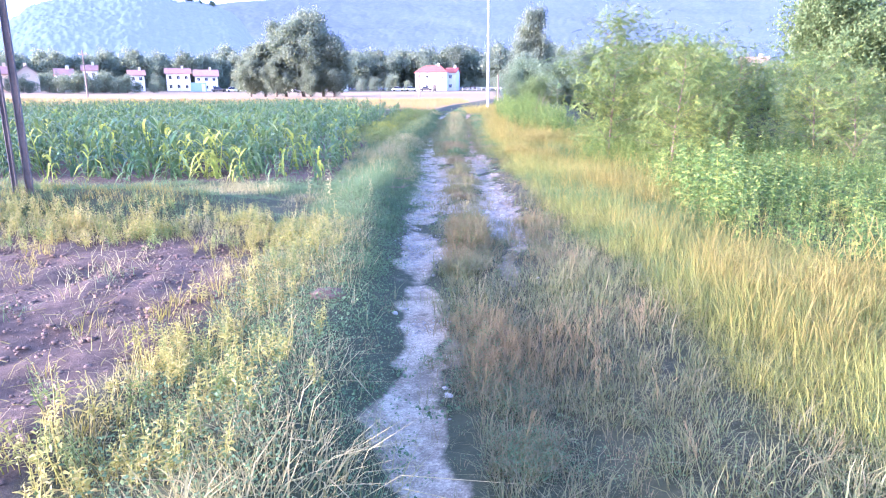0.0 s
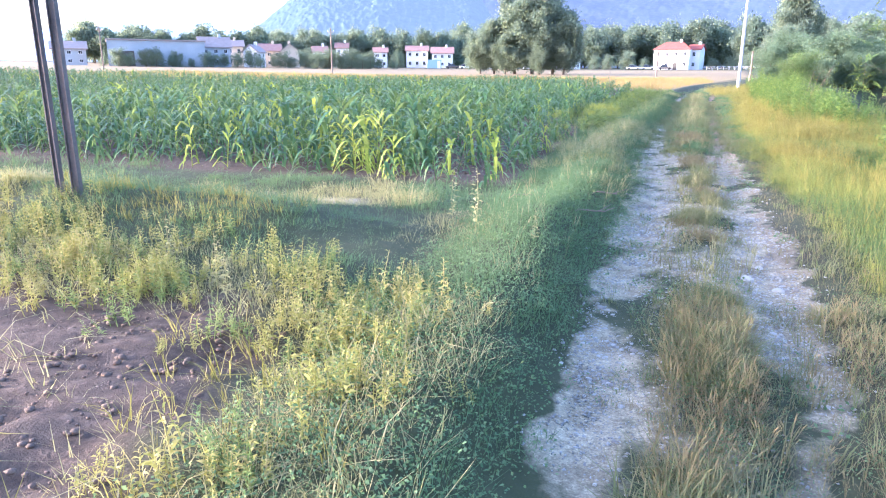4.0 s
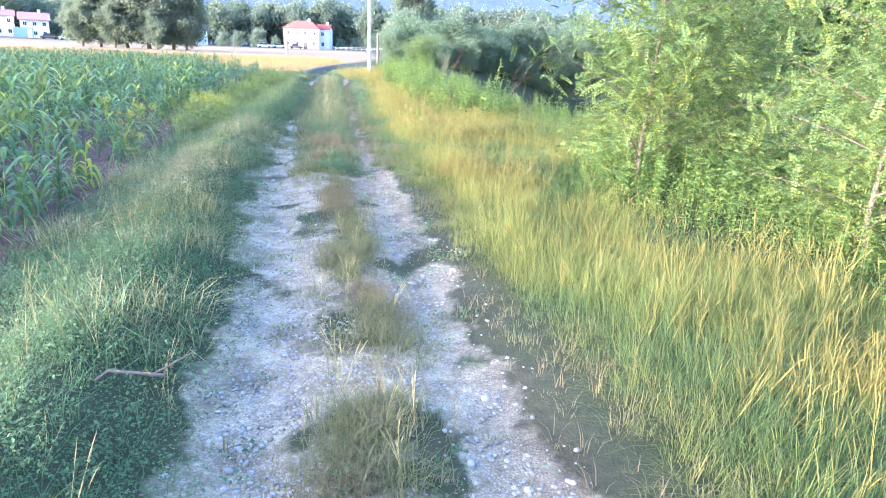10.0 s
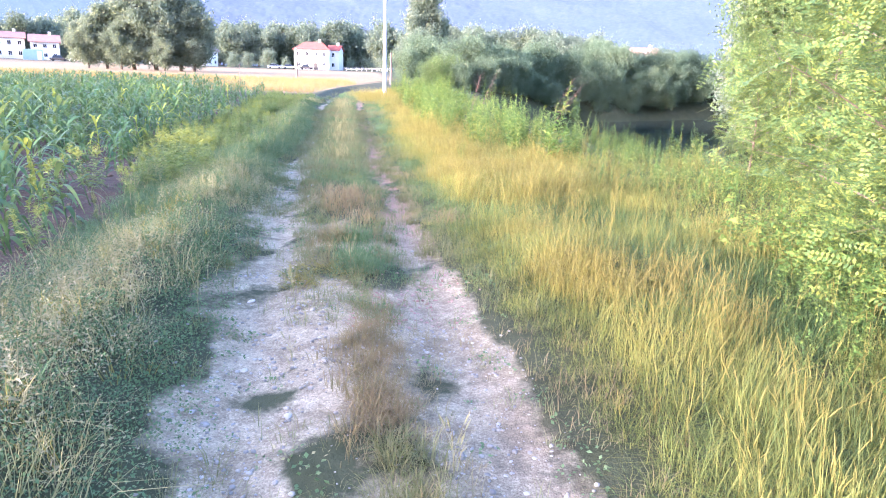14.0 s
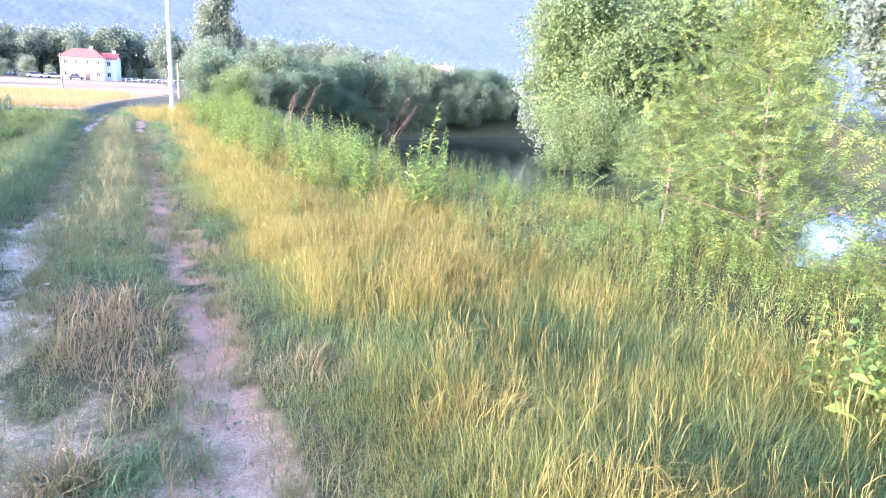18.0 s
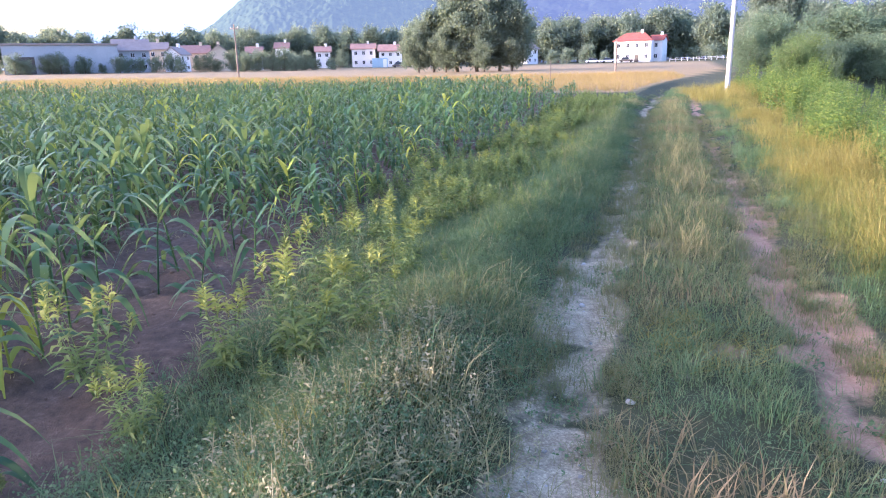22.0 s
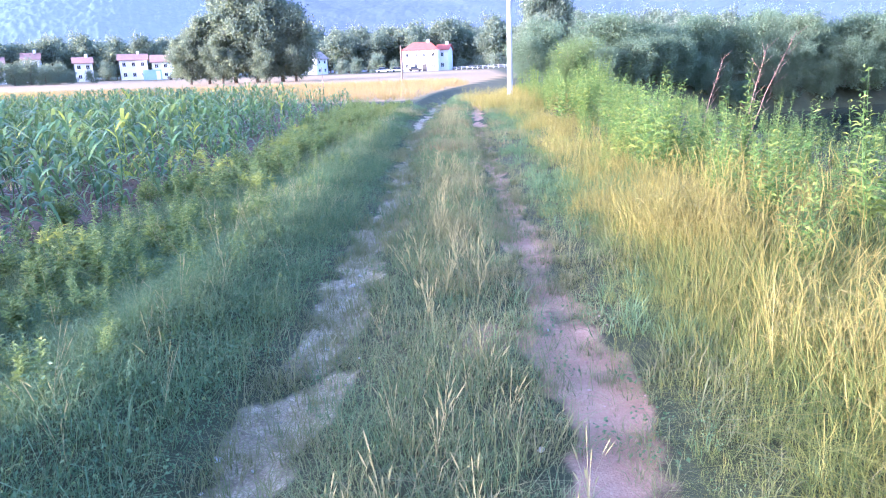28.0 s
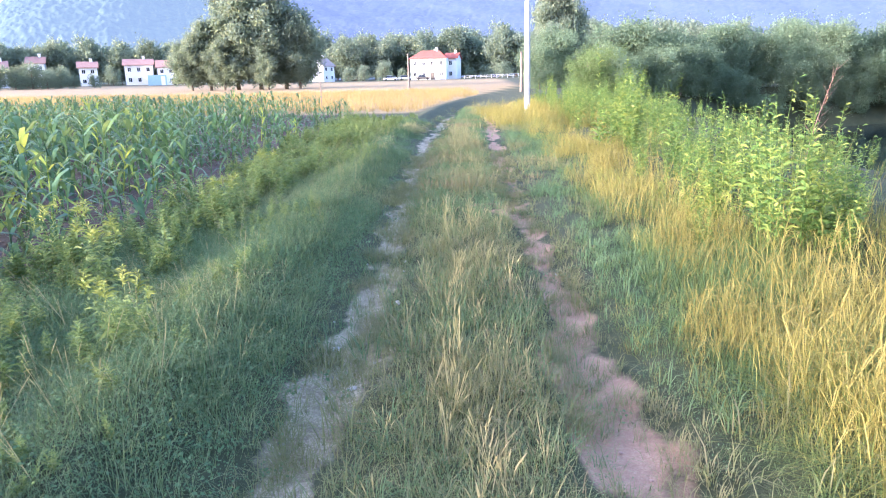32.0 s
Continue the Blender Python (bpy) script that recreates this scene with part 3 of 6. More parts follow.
# ---- plants ----
def blade(h, w, bend, segs, yaw, base=(0, 0), tip=0.05):
    t = np.linspace(0, 1, segs + 1)
    out = bend * t ** 2 * h
    p = np.stack([np.cos(yaw) * out + base[0], np.sin(yaw) * out + base[1], h * (t - 0.38 * abs(bend) * t ** 2.2)], 1)
    return strip(p, w * np.clip(1 - t ** 1.6 + tip, 0, 1), (-np.sin(yaw), np.cos(yaw), 0))


def tuft(n, h, w, spread_, bend, segs=3):
    out = []
    for _ in range(n):
        a, r = rng.uniform(0, 6.28), spread_ * math.sqrt(rng.uniform())
        out.append(blade(h * rng.uniform(0.55, 1.1), w * rng.uniform(0.7, 1.3), bend * rng.uniform(0.3, 1.4), segs, a + rng.normal(0, 0.6), (r * math.cos(a), r * math.sin(a))))
    return join(*out)


def broken_straw(n, h, w, spread_):
    """Dry stems that rise, kink and hang over in all directions."""
    out = []
    for _ in range(n):
        a, r, yaw = rng.uniform(0, 6.28), spread_ * math.sqrt(rng.uniform()), rng.uniform(0, 6.28)
        k, top, slant = rng.uniform(0.4, 0.8), h * rng.uniform(0.6, 1.1), rng.uniform(0.05, 0.5)
        far, drop = h * rng.uniform(0.2, 0.5), rng.uniform(-0.25, 0.2) * h
        p = np.array([(0, 0), (top * k * slant * 0.5, top * k * 0.55), (top * k * slant, top * k), (top * k * slant + far * 0.5, top * k + drop * 0.4 + 0.05 * h), (top * k * slant + far, top * k + drop)])
        q = np.stack([np.cos(yaw) * p[:, 0] + r * math.cos(a), np.sin(yaw) * p[:, 0] + r * math.sin(a), np.maximum(p[:, 1], 0)], 1)
        out.append(strip(q, w * np.array([1, 1, 0.9, 0.7, 0.2]) * rng.uniform(0.7, 1.4), (-np.sin(yaw), np.cos(yaw), 0.4)))
    return join(*out)


def seed_stem(h, head, w=0.003):
    """A thin bowed stalk with a spike of seeds."""
    b = rng.uniform(0.05, 0.35)
    yaw = rng.uniform(0, 6.28)
    stalk = blade(h, w, b, 3, yaw, tip=0.6)
    t = np.linspace(0.86, 1.1, 4)
    p = np.stack([np.cos(yaw) * b * t ** 2 * h, np.sin(yaw) * b * t ** 2 * h, h * (t - 0.25 * b * t ** 2)], 1)
    s1, s2 = strip(p, np.array([0.2, 1, 0.8, 0.1]) * head, (1, 0, 0)), strip(p, np.array([0.2, 1, 0.8, 0.1]) * head, (0, 1, 0))
    return join(stalk, s1, s2)


def corn_plant(h, leaves, segs):
    out = [tube([(0, 0, 0), (0.01, 0, h * 0.5), (0.0, 0.01, h * 0.85)], [0.012, 0.010, 0.005], 4)]
    side = rng.uniform(0, 3.14)
    for k in range(leaves):
        z0 = h * (0.05 + 0.77 * k / leaves)
        yaw = side + math.pi * (k % 2) + rng.normal(0, 0.35)
        ln = h * rng.uniform(0.48, 0.66) * (1.0 if k < leaves - 2 else 0.75)
        t = np.linspace(0, 1, segs + 1)
        rise = rng.uniform(0.45, 0.95)
        r = ln * (t * 0.85 - 0.1 * t ** 2)
        z = z0 + ln * (rise * t - rng.uniform(0.9, 1.6) * t ** 2.2)
        if k >= leaves - 3:
            r, z = r * rng.uniform(0.6, 0.95), z0 + ln * (0.95 * t - rng.uniform(0.45, 1.0) * t ** 2.3)
        p = np.stack([np.cos(yaw) * r, np.sin(yaw) * r, z], 1)
        out.append(strip(p, 0.068 * np.clip(np.sin(np.pi * (0.16 + 0.84 * t)) + 0.03, 0.02, 1) * rng.uniform(0.8, 1.15), (-np.sin(yaw), np.cos(yaw), rng.uniform(-0.3, 0.3))))
    return join(*out)


def scatter(n, x0, x1, y0, y1):
    return rng.uniform(x0, x1, n), rng.uniform(y0, y1, n)


def on_ground(x, y, dz=0.0):
    return np.stack([x, y, gz(x, y) + dz], 1)


def build_corn():
    near = [corn_plant(rng.uniform(1.0, 1.3), 11, 6) for _ in range(14)]
    mid = [corn_plant(rng.uniform(1.05, 1.28), 9, 3) for _ in range(8)]
    far = [corn_plant(1.18, 6, 2) for _ in range(5)]
    xs, ys = [], []
    for k in range(150):
        y = np.arange(12.7, 57, 0.24)
        step = 1 if k < 30 else 2
        y = y[::step]
        x = -7.6 - 0.74 * k + (corn_edge(y) + 7.4) * max(0, 1 - k / 3)
        xs.append(x + rng.normal(0, 0.06, len(x)))
        ys.append(y + rng.normal(0, 0.07, len(x)))
    x, y = np.concatenate(xs), np.concatenate(ys)
    y = y + 0.10 * np.clip(-8 - x, 0, 12)
    keep = rng.uniform(size=len(x)) < np.where((y > 18) & (x > -11), np.where(y > 28, 0.68, 0.48), 0.80) + 0.25 * fbm(x, y, 0.5)
    x, y = x[keep], y[keep]
    d = np.hypot(x + 5, y - np.clip(y, 3, 28)) + np.clip(y - 28, 0, 99) * 0.4
    edge = smooth01((corn_edge(y) - 0.2 - x) / 2.0) * smooth01((y - 12.6) / 2.5)
    size = rng.uniform(0.72, 1.14, len(x)) * (0.72 + 0.28 * edge) * (1 + 0.14 * fbm(x, y, 0.35))
    yaw = rng.uniform(0, 6.28, len(x))
    lean = rng.normal(0, 0.09, (len(x), 2))
    pale = rng.uniform(size=len(x)) < np.where((y < 16.5) & (x > -14), 0.22, 0.05)
    zone = np.where(d < 6.5, 0, np.where(d < 24, 1, 2))
    for k, tp in enumerate((near, mid, far)):
        for flag, mat in ((False, "corn"), (True, "corn_pale")):
            m = (zone == k) & (pale == flag)
            if m.any():
                v, f = spread(tp, on_ground(x[m], y[m], -0.02), yaw[m], size[m], lean[m])
                stuff("corn_field", v, f, M[mat], "young green maize plants in rows" if not flag else "yellowing maize plants at the field edge", "maize")


build_corn()


def leafy_weed(h, n, l, w, up=0.6):
    """An upright stem with narrow leaves all round, smaller towards the tip."""
    out = [tube([(0, 0, 0), (0.02, 0.01, h * 0.5), (0.0, 0.03, h)], [0.004, 0.003, 0.0015], 3)]
    for k in range(n):
        t = 0.18 + 0.82 * (k + rng.uniform()) / n
        a = k * 2.4 + rng.normal(0, 0.3)
        ll = l * (1.15 - 0.75 * t) * rng.uniform(0.8, 1.2)
        s = np.linspace(0, 1, 3)
        r = ll * s
        z = h * t + ll * (up * s - 0.7 * s ** 2)
        out.append(strip(np.stack([np.cos(a) * r, np.sin(a) * r, z], 1), w * np.array([0.35, 1.0, 0.08]) * (1.1 - 0.6 * t), (-np.sin(a) * 0.8, np.cos(a) * 0.8, rng.uniform(-0.8, 0.8))))
    return join(*out)


def clover(n, r, h, s):
    """Low broad leaves on short stems."""
    out = []
    for _ in range(n):
        a, q = rng.uniform(0, 6.28), r * math.sqrt(rng.uniform())
        v, f = leaf(s * rng.uniform(0.7, 1.3), s * 0.7)
        out.append((v @ orient(1, 0.5)[0].T + (q * math.cos(a), q * math.sin(a), h * rng.uniform(0.2, 1.0)), f))
    return join(*out)


def put(name, temps, x, y, size, mat, label, category="grass", lean=0.0, dz=0.0):
    """Copies on the ground; lean bends each its own way."""
    yaw = rng.uniform(0, 6.28, len(x))
    tilt = rng.normal(0, lean, (len(x), 2)) if lean else None
    v, f = spread(temps, on_ground(x, y, dz), yaw, size, tilt)
    return stuff(name, v, f, M[mat], label, category)


def thin(dens, *arrays):
    k = rng.uniform(size=len(dens)) < dens
    return [a[k] for a in arrays]


def build_grass():
    verge = [tuft(13, 0.10, 0.004, 0.095, 0.7, 1) for _ in range(10)] + [tuft(9, 0.16, 0.0036, 0.09, 1.5, 2) for _ in range(8)]
    strip_ = [tuft(9, 0.19, 0.006, 0.08, 0.9, 2) for _ in range(12)]
    tall = [tuft(20, 0.34, 0.0040, 0.19, 0.45, 2) for _ in range(12)] + [tuft(17, 0.34, 0.0042, 0.19, 1.7, 3) for _ in range(14)]
    seeds = [join(*[seed_stem(rng.uniform(0.28, 0.52), 0.005, 0.0018) for _ in range(5)]) for _ in range(10)]
    dry = [join(*[seed_stem(rng.uniform(0.12, 0.27), 0.006, 0.0020) for _ in range(9)], tuft(8, 0.13, 0.005, 0.09, 0.8, 2)) for _ in range(8)]
    herb = [clover(30, 0.13, 0.09, 0.014) for _ in range(6)] + [clover(24, 0.13, 0.12, 0.017) for _ in range(4)]
    # low turf left of the lane, denser on the bank, thin over the tilled patch and under the maize
    x, y = scatter(88000, -13.0, -3.0, 0.3, 50)
    dens = smooth01((rut_left(y) - 0.10 - 0.5 * left_half(y) - x - 0.30 * fbm(x, y, 1.6)) / 0.35)
    tilled = smooth01((-7.25 - x + 0.5 * fbm(x, y, 1.4)) / 0.3) * (1 - smooth01((y - 6.9 + 0.10 * (x + 9)) / 0.8))
    dens = dens * (1 - 0.95 * tilled) * (1 - 0.97 * smooth01((corn_edge(y) + 0.35 - x) / 0.4) * smooth01((y - 12.3) / 0.6))
    dens = dens * np.clip(0.85 + 0.5 * fbm(x, y, 0.7), 0.15, 1) * (1 - 0.95 * np.exp(-(((x + 9.6) / 0.7) ** 2 + ((y - 10.9) / 0.4) ** 2)))
    x, y = thin(dens, x, y)
    size = rng.uniform(0.5, 1.3, len(x)) * np.clip(1.0 + 0.45 * fbm(x, y, 0.8) + 0.75 * fbm(x + 3, y, 2.1, 3), 0.35, 2.2)
    # lit: dry patches, and places given a paler colour for sun on them
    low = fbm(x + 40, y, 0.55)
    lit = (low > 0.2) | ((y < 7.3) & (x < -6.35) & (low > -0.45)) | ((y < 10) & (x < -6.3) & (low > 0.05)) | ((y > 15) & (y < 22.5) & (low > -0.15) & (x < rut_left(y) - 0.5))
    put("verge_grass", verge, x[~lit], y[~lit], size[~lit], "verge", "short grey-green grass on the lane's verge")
    put("dry_sunlit_grass", verge, x[lit], y[lit], size[lit] * 1.15, "dry_sunlit", "straw-yellow verge grass, dry in patches and coloured as sunlit")
    x, y = [np.concatenate(q) for q in zip(scatter(22000, -9.5, -3.2, 0.3, 20), scatter(7000, -9.5, -3.2, 20, 48), scatter(6500, -7.6, -4.3, 21, 36))]
    x, y = thin(smooth01((rut_left(y) - 0.1 - x) / 0.3) * (x > corn_edge(y) + 0.2), x, y)
    put("verge_herbs", herb, x, y, rng.uniform(0.6, 1.4, len(x)), "verge", "low broad-leaved herbs among the grass", "herbs")
    # rough longer tufts and seeding stalks over the verge
    shaggy = [tuft(12, 0.24, 0.0042, 0.07, 1.4, 3) for _ in range(10)] + [tuft(10, 0.26, 0.004, 0.06, 0.6, 2) for _ in range(6)]
    x, y = [np.concatenate(q) for q in zip(scatter(14000, -8.2, -3.2, 6.5, 50), scatter(9000, -7.8, -4.2, 21, 36))]
    x, y = thin(smooth01((rut_left(y) - 0.3 - x) / 0.25) * (x > corn_edge(y) + 0.1) * np.clip(0.15 + 1.5 * fbm(x + 21, y, 1.7), 0, 1), x, y)
    put("verge_tufts", shaggy, x, y, rng.uniform(0.5, 1.15, len(x)), "verge", "shaggy grey-green grass tufts on the verge", lean=0.2)
    x, y = scatter(1500, -7.8, -3.2, 7.5, 45)
    x, y = thin(smooth01((rut_left(y) - 0.3 - x) / 0.3) * (x > corn_edge(y) + 0.2) * 0.6, x, y)
    put("grass_stalks", seeds, x, y, rng.uniform(0.5, 0.9, len(x)), "seed", "thin pale seeding stalks over the verge", lean=0.2)
    # flowering herbs on the bank crest; their cream is warmed to imitate sunlight
    x, y = scatter(16000, -8.2, -4.5, 13.0, 26.5)
    crest = np.exp(-((x - rut_left(y) + 1.0 - 0.12 * (y > 20)) / 0.42) ** 2) * smooth01((y - 13.5) / 2) * (1 - smooth01((y - 22.3) / 1.5)) * np.clip(0.45 + 1.1 * fbm(x, y, 0.6) + 0.8 * smooth01((y - 20.5) / 1.0), 0, 1)
    x, y = thin(crest, x, y)
    put("pale_herbs", herb + [leafy_weed(0.2, 14, 0.05, 0.012, 0.9) for _ in range(3)], x, y, rng.uniform(0.6, 1.3, len(x)), "cream", "cream flowering herbs on the low bank, tinted warm for sun on it", "herbs", lean=0.1)
    # plantain and grass clumps in the ruts
    cx, cy = scatter(950, -6.3, -1.5, 1.5, 42)
    k = np.minimum(np.abs(cx - rut_left(cy)) / left_half(cy), np.abs(cx - rut_right(cy)) / right_half(cy)) < 1.25
    cx, cy = np.repeat(cx[k], 9), np.repeat(cy[k], 9)
    r = rng.uniform(0.03, 0.19, len(cx) // 9).repeat(9)
    x, y = cx + rng.normal(0, 1, len(cx)) * r, cy + rng.normal(0, 1.2, len(cx)) * r
    h = rng.uniform(size=len(x)) < 0.45
    put("rut_herbs", [clover(10, 0.06, 0.04, 0.024) for _ in range(5)], x[h], y[h], rng.uniform(0.6, 1.3, h.sum()), "verge", "flat green plantain leaves in the ruts", "herbs")
    put("rut_grass", strip_, x[~h], y[~h], rng.uniform(0.25, 0.7, (~h).sum()), "strip", "small grass clumps in the ruts")
    cy = rng.uniform(18.5, 42, 520)
    left = rng.uniform(size=520) < 0.5
    cx = np.where(left, rut_left(cy), rut_right(cy)) + np.where(left, left_half(cy), right_half(cy)) * rng.choice([-1, 1], 520) * rng.uniform(0.45, 1.25, 520)
    r = rng.uniform(0.04, 0.16, 520).repeat(14)
    x, y = cx.repeat(14) + rng.normal(0, 0.8, 7280) * r, cy.repeat(14) + rng.normal(0, 1.3, 7280) * r
    put("rut_grass", strip_, x, y, rng.uniform(0.3, 0.75, 7280), "strip", "tongues of short grass reaching into the ruts")
    # turf beside the tilled patch and behind the start
    x, y = [np.concatenate(q) for q in zip(scatter(5000, -30, -13, 7.5, 13.2), scatter(2500, -8, 1.5, -4, 0.3))]
    x, y = thin(np.where((y < 0.3) & (np.abs(x - rut_left(y)) < 0.2), 0.05, 0.9), x, y)
    put("meadow_grass", verge, x, y, rng.uniform(0.9, 2.0, len(x)), "verge", "rough meadow grass at the field's edge")
    # long bleached tufts along the edge of the tilled patch and on the mound
    edge_tuft = [tuft(14, 0.30, 0.007, 0.09, 0.9, 2) for _ in range(8)]
    x, y = scatter(16000, -14, -5.6, 1.5, 25)
    near_edge = np.exp(-((x + 7.3 - 0.45 * fbm(x, y, 1.4)) / 0.45) ** 2) * (y < 6.9)
    crest = np.exp(-((y - 9.1) / 0.5) ** 2) * smooth01((-8.3 - x) / 0.8)
    pale_bank = 0.5 * np.exp(-((x - rut_left(y) + 1.0) / 0.4) ** 2) * (y > 14.5) * (y < 24) * np.clip(0.5 + fbm(x, y, 0.7), 0, 1)
    tussock = 0.35 * (fbm(x + 5, y, 0.9) > 0.45) * (y < 9) * (x < -7.5)
    x, y = thin(np.clip(0.35 * near_edge + 0.4 * crest + pale_bank + 0.6 * tussock, 0, 1), x, y)
    put("edge_tufts", edge_tuft, x, y, rng.uniform(0.35, 0.85, len(x)), "straw", "long straw-yellow grass tufts along the tilled soil", lean=0.2)
    # leafy yellowing weeds round the tilled patch
    leafy_clump = [join(*[(lambda v, f: (v + (rng.normal(0, 0.06), rng.normal(0, 0.06), 0), f))(*leafy_weed(rng.uniform(0.14, 0.36), 18, 0.07, 0.018, 0.9)) for _ in range(4)]) for _ in range(8)]
    x, y = scatter(4600, -12.5, -6.2, 2.2, 9.4)
    band = np.exp(-((y - 7.6 + 0.10 * (x + 9) - 0.4 * fbm(x, y, 0.9)) / 0.55) ** 2) * (x < -7.0) + 0.8 * np.exp(-((x + 7.0 - 0.35 * fbm(x, y, 1.2)) / 0.32) ** 2) * (y < 7.8)
    x, y = thin(np.clip(band * np.clip(0.5 + 0.9 * fbm(x, y, 1.1), 0, 1), 0, 1), x, y)
    # sunny: most weeds get a yellow for dry leaves and for sun on them
    sunny = rng.uniform(size=len(x)) < 0.8
    put("edge_weeds", leafy_clump, x[sunny], y[sunny], rng.uniform(0.4, 0.95, sunny.sum()), "dry_sunny", "yellow leafy weeds round the tilled patch, dry and coloured as sunlit", "weeds", lean=0.15)
    put("edge_weeds", leafy_clump, x[~sunny], y[~sunny], rng.uniform(0.4, 0.8, (~sunny).sum()), "weed", "green leafy weeds round the tilled patch", "weeds", lean=0.15)
    # ripe cereal beyond the maize
    wheat = [tuft(9, 0.5, 0.02, 0.2, 0.4, 1) for _ in range(5)]
    x, y = scatter(16000, -75, 2, 56, 96)
    x, y = thin(smooth01((rut_left(y) - 1.6 - x) / 0.8) * smooth01((y - 57.5) / 1.0), x, y)
    put("cereal_field", wheat, x, y, rng.uniform(0.7, 1.1, len(x)), "ripe", "ripe pale golden cereal beyond the maize", "cereal")
    # strip between the wheels and the thin edge
    x, y = scatter(62000, -6.4, 0.5, 0.3, 60)
    c, h = (rut_left(y) + rut_right(y)) / 2, (rut_right(y) - rut_left(y)) / 2
    inside = np.exp(-((x - c) / (h * 0.75)) ** 4) * np.clip(0.55 + 0.9 * fbm(x, y, 1.1), 0, 1)
    inside = np.maximum(inside, np.clip(0.75 + 0.6 * fbm(x, y, 1.4), 0.45, 1) * np.exp(-((x - c) / (h * 0.8)) ** 6) * (y > 20))
    inside = inside * (1 - 0.35 * smooth01((y - 8) / 2) * (1 - smooth01((y - 15) / 4)))
    edge = smooth01((x - rut_right(y) - right_half(y) * 0.7) / 0.3) * (1 - smooth01((x - grass_edge(y) - 0.5) / 0.3)) * np.clip(0.8 + 0.5 * fbm(x, y, 0.9), 0, 1)
    inside = np.maximum(inside, np.where((y < 8.5) & (x > rut_left(y) + 0.22) & (x < grass_edge(y)), np.clip(0.7 + 0.6 * fbm(x, y, 1.6), 0.35, 1), 0))
    stray = 0.55 * np.clip(fbm(x, y, 1.6) - 0.05, 0, 1) * (x > rut_left(y) - 0.4) * (x < grass_edge(y))
    x, y = thin(np.clip(np.maximum(np.maximum(inside, edge), stray) * 0.8, 0, 1), x, y)
    my = rng.uniform(2.5, 19.5, 11000)
    mx = (rut_left(my) + rut_right(my)) / 2 + 0.06 + 0.10 * fbm(my * 0 + 3, my, 0.8) + rng.normal(0, 0.11, 11000)
    mx, my = thin(np.clip(0.35 + 1.5 * fbm(mx, my, 2.0), 0.02, 1), mx, my)
    x, y = np.concatenate([x, mx]), np.concatenate([y, my])
    size = rng.uniform(0.4, 1.25, len(x)) * (1 - 0.30 * smooth01((y - 9.5) / 2) * (1 - smooth01((y - 16.5) / 3))) * (0.9 + 0.1 * smooth01((y - 20) / 8) + 0.3 * fbm(x, y, 1.0))
    brown = (fbm(x - 20, y, 0.9) - 0.10 * (y < 9) + 0.45 * (x > rut_right(y) - 0.25) * (y < 17) * (y > 6) - 0.4 * (y > 21) - 0.12 * (y > 11) * (y < 21)) > 0.15
    cool = (~brown) & (y > 18) & (fbm(x + 50, y, 1.1) > -0.05)
    put("centre_grass", strip_, x[cool], y[cool], size[cool] * 0.85, "verge", "soft blue-green grass between the wheel ruts")
    fresh = (~brown) & ~cool
    put("centre_grass", strip_, x[fresh], y[fresh], size[fresh], "strip", "low trodden grass between the wheel ruts")
    m = ((y > 17) | (y < 9)) & (rng.uniform(size=len(x)) < 0.6)
    put("strip_herbs", herb, x[m], y[m], rng.uniform(0.4, 0.8, m.sum()), "verge", "low green herbs between the wheel ruts", "herbs")
    put("dead_grass", strip_, x[brown], y[brown], size[brown] * np.where(y[brown] > 17, 1.15, np.where(y[brown] < 9, 0.65, 0.9)), "dry", "dead brown grass between the wheel ruts")
    x, y = scatter(9000, -6.2, -0.5, 0.3, 58)
    c, h = (rut_left(y) + rut_right(y)) / 2, (rut_right(y) - rut_left(y)) / 2
    dens = np.exp(-((x - c - 0.05) / (h * 0.6)) ** 4) * np.clip(0.4 + 0.8 * fbm(x, y, 1.2), 0, 1) * (1 - 0.5 * (y > 15.5) - 0.4 * (y > 20))
    dens = np.maximum(dens, np.where((y < 7.5) & (x > rut_left(y) + 0.30) & (x < grass_edge(y) + 0.05), 0.45 * np.clip(0.4 + 1.2 * fbm(x, y, 1.3), 0.03, 1) * np.where(x > rut_right(y) + 0.2, 0.3, 1), 0))
    x, y = thin(np.clip(dens, 0, 1), x, y)
    g = (y > 21) | ((y > 7.5) & (rng.uniform(size=len(y)) < 0.5))
    put("dry_grass", dry, x[~g], y[~g], rng.uniform(0.5, 0.95, (~g).sum()), "dry", "dry brown grass stalks along the middle strip", lean=0.15)
    put("strip_grass", dry, x[g], y[g], rng.uniform(0.6, 1.2, g.sum()), "seed", "pale seeding grass along the middle strip", lean=0.15)
    # rough tufts and orange-brown stalks over the worn side of the lane at the start
    x, y = scatter(6500, -5.75, -3.9, 0.8, 8.5)
    x, y = thin(smooth01((x - rut_left(y) - 0.22) / 0.15) * smooth01((grass_edge(y) + 0.25 - x) / 0.2) * np.clip(0.6 + 0.9 * fbm(x, y, 1.2), 0.1, 1) * (1 - 0.8 * smooth01((y - 5.5) / 2) * (np.abs(x - rut_right(y)) < 0.2)), x, y)
    k = fbm(x + 70, y, 0.8) + rng.normal(0, 0.25, len(x)) > 0.38
    put("centre_grass", strip_, x[~k], y[~k], rng.uniform(0.35, 0.9, (~k).sum()), "strip", "short rough grass on the worn side of the lane", lean=0.1)
    put("dry_grass", dry, x[k], y[k], rng.uniform(0.4, 0.85, k.sum()), "dry", "orange-brown dry stalks beside the rut", lean=0.2)
    # seeding grass standing higher on the middle strip further on
    y = rng.uniform(25.5, 46, 1500)
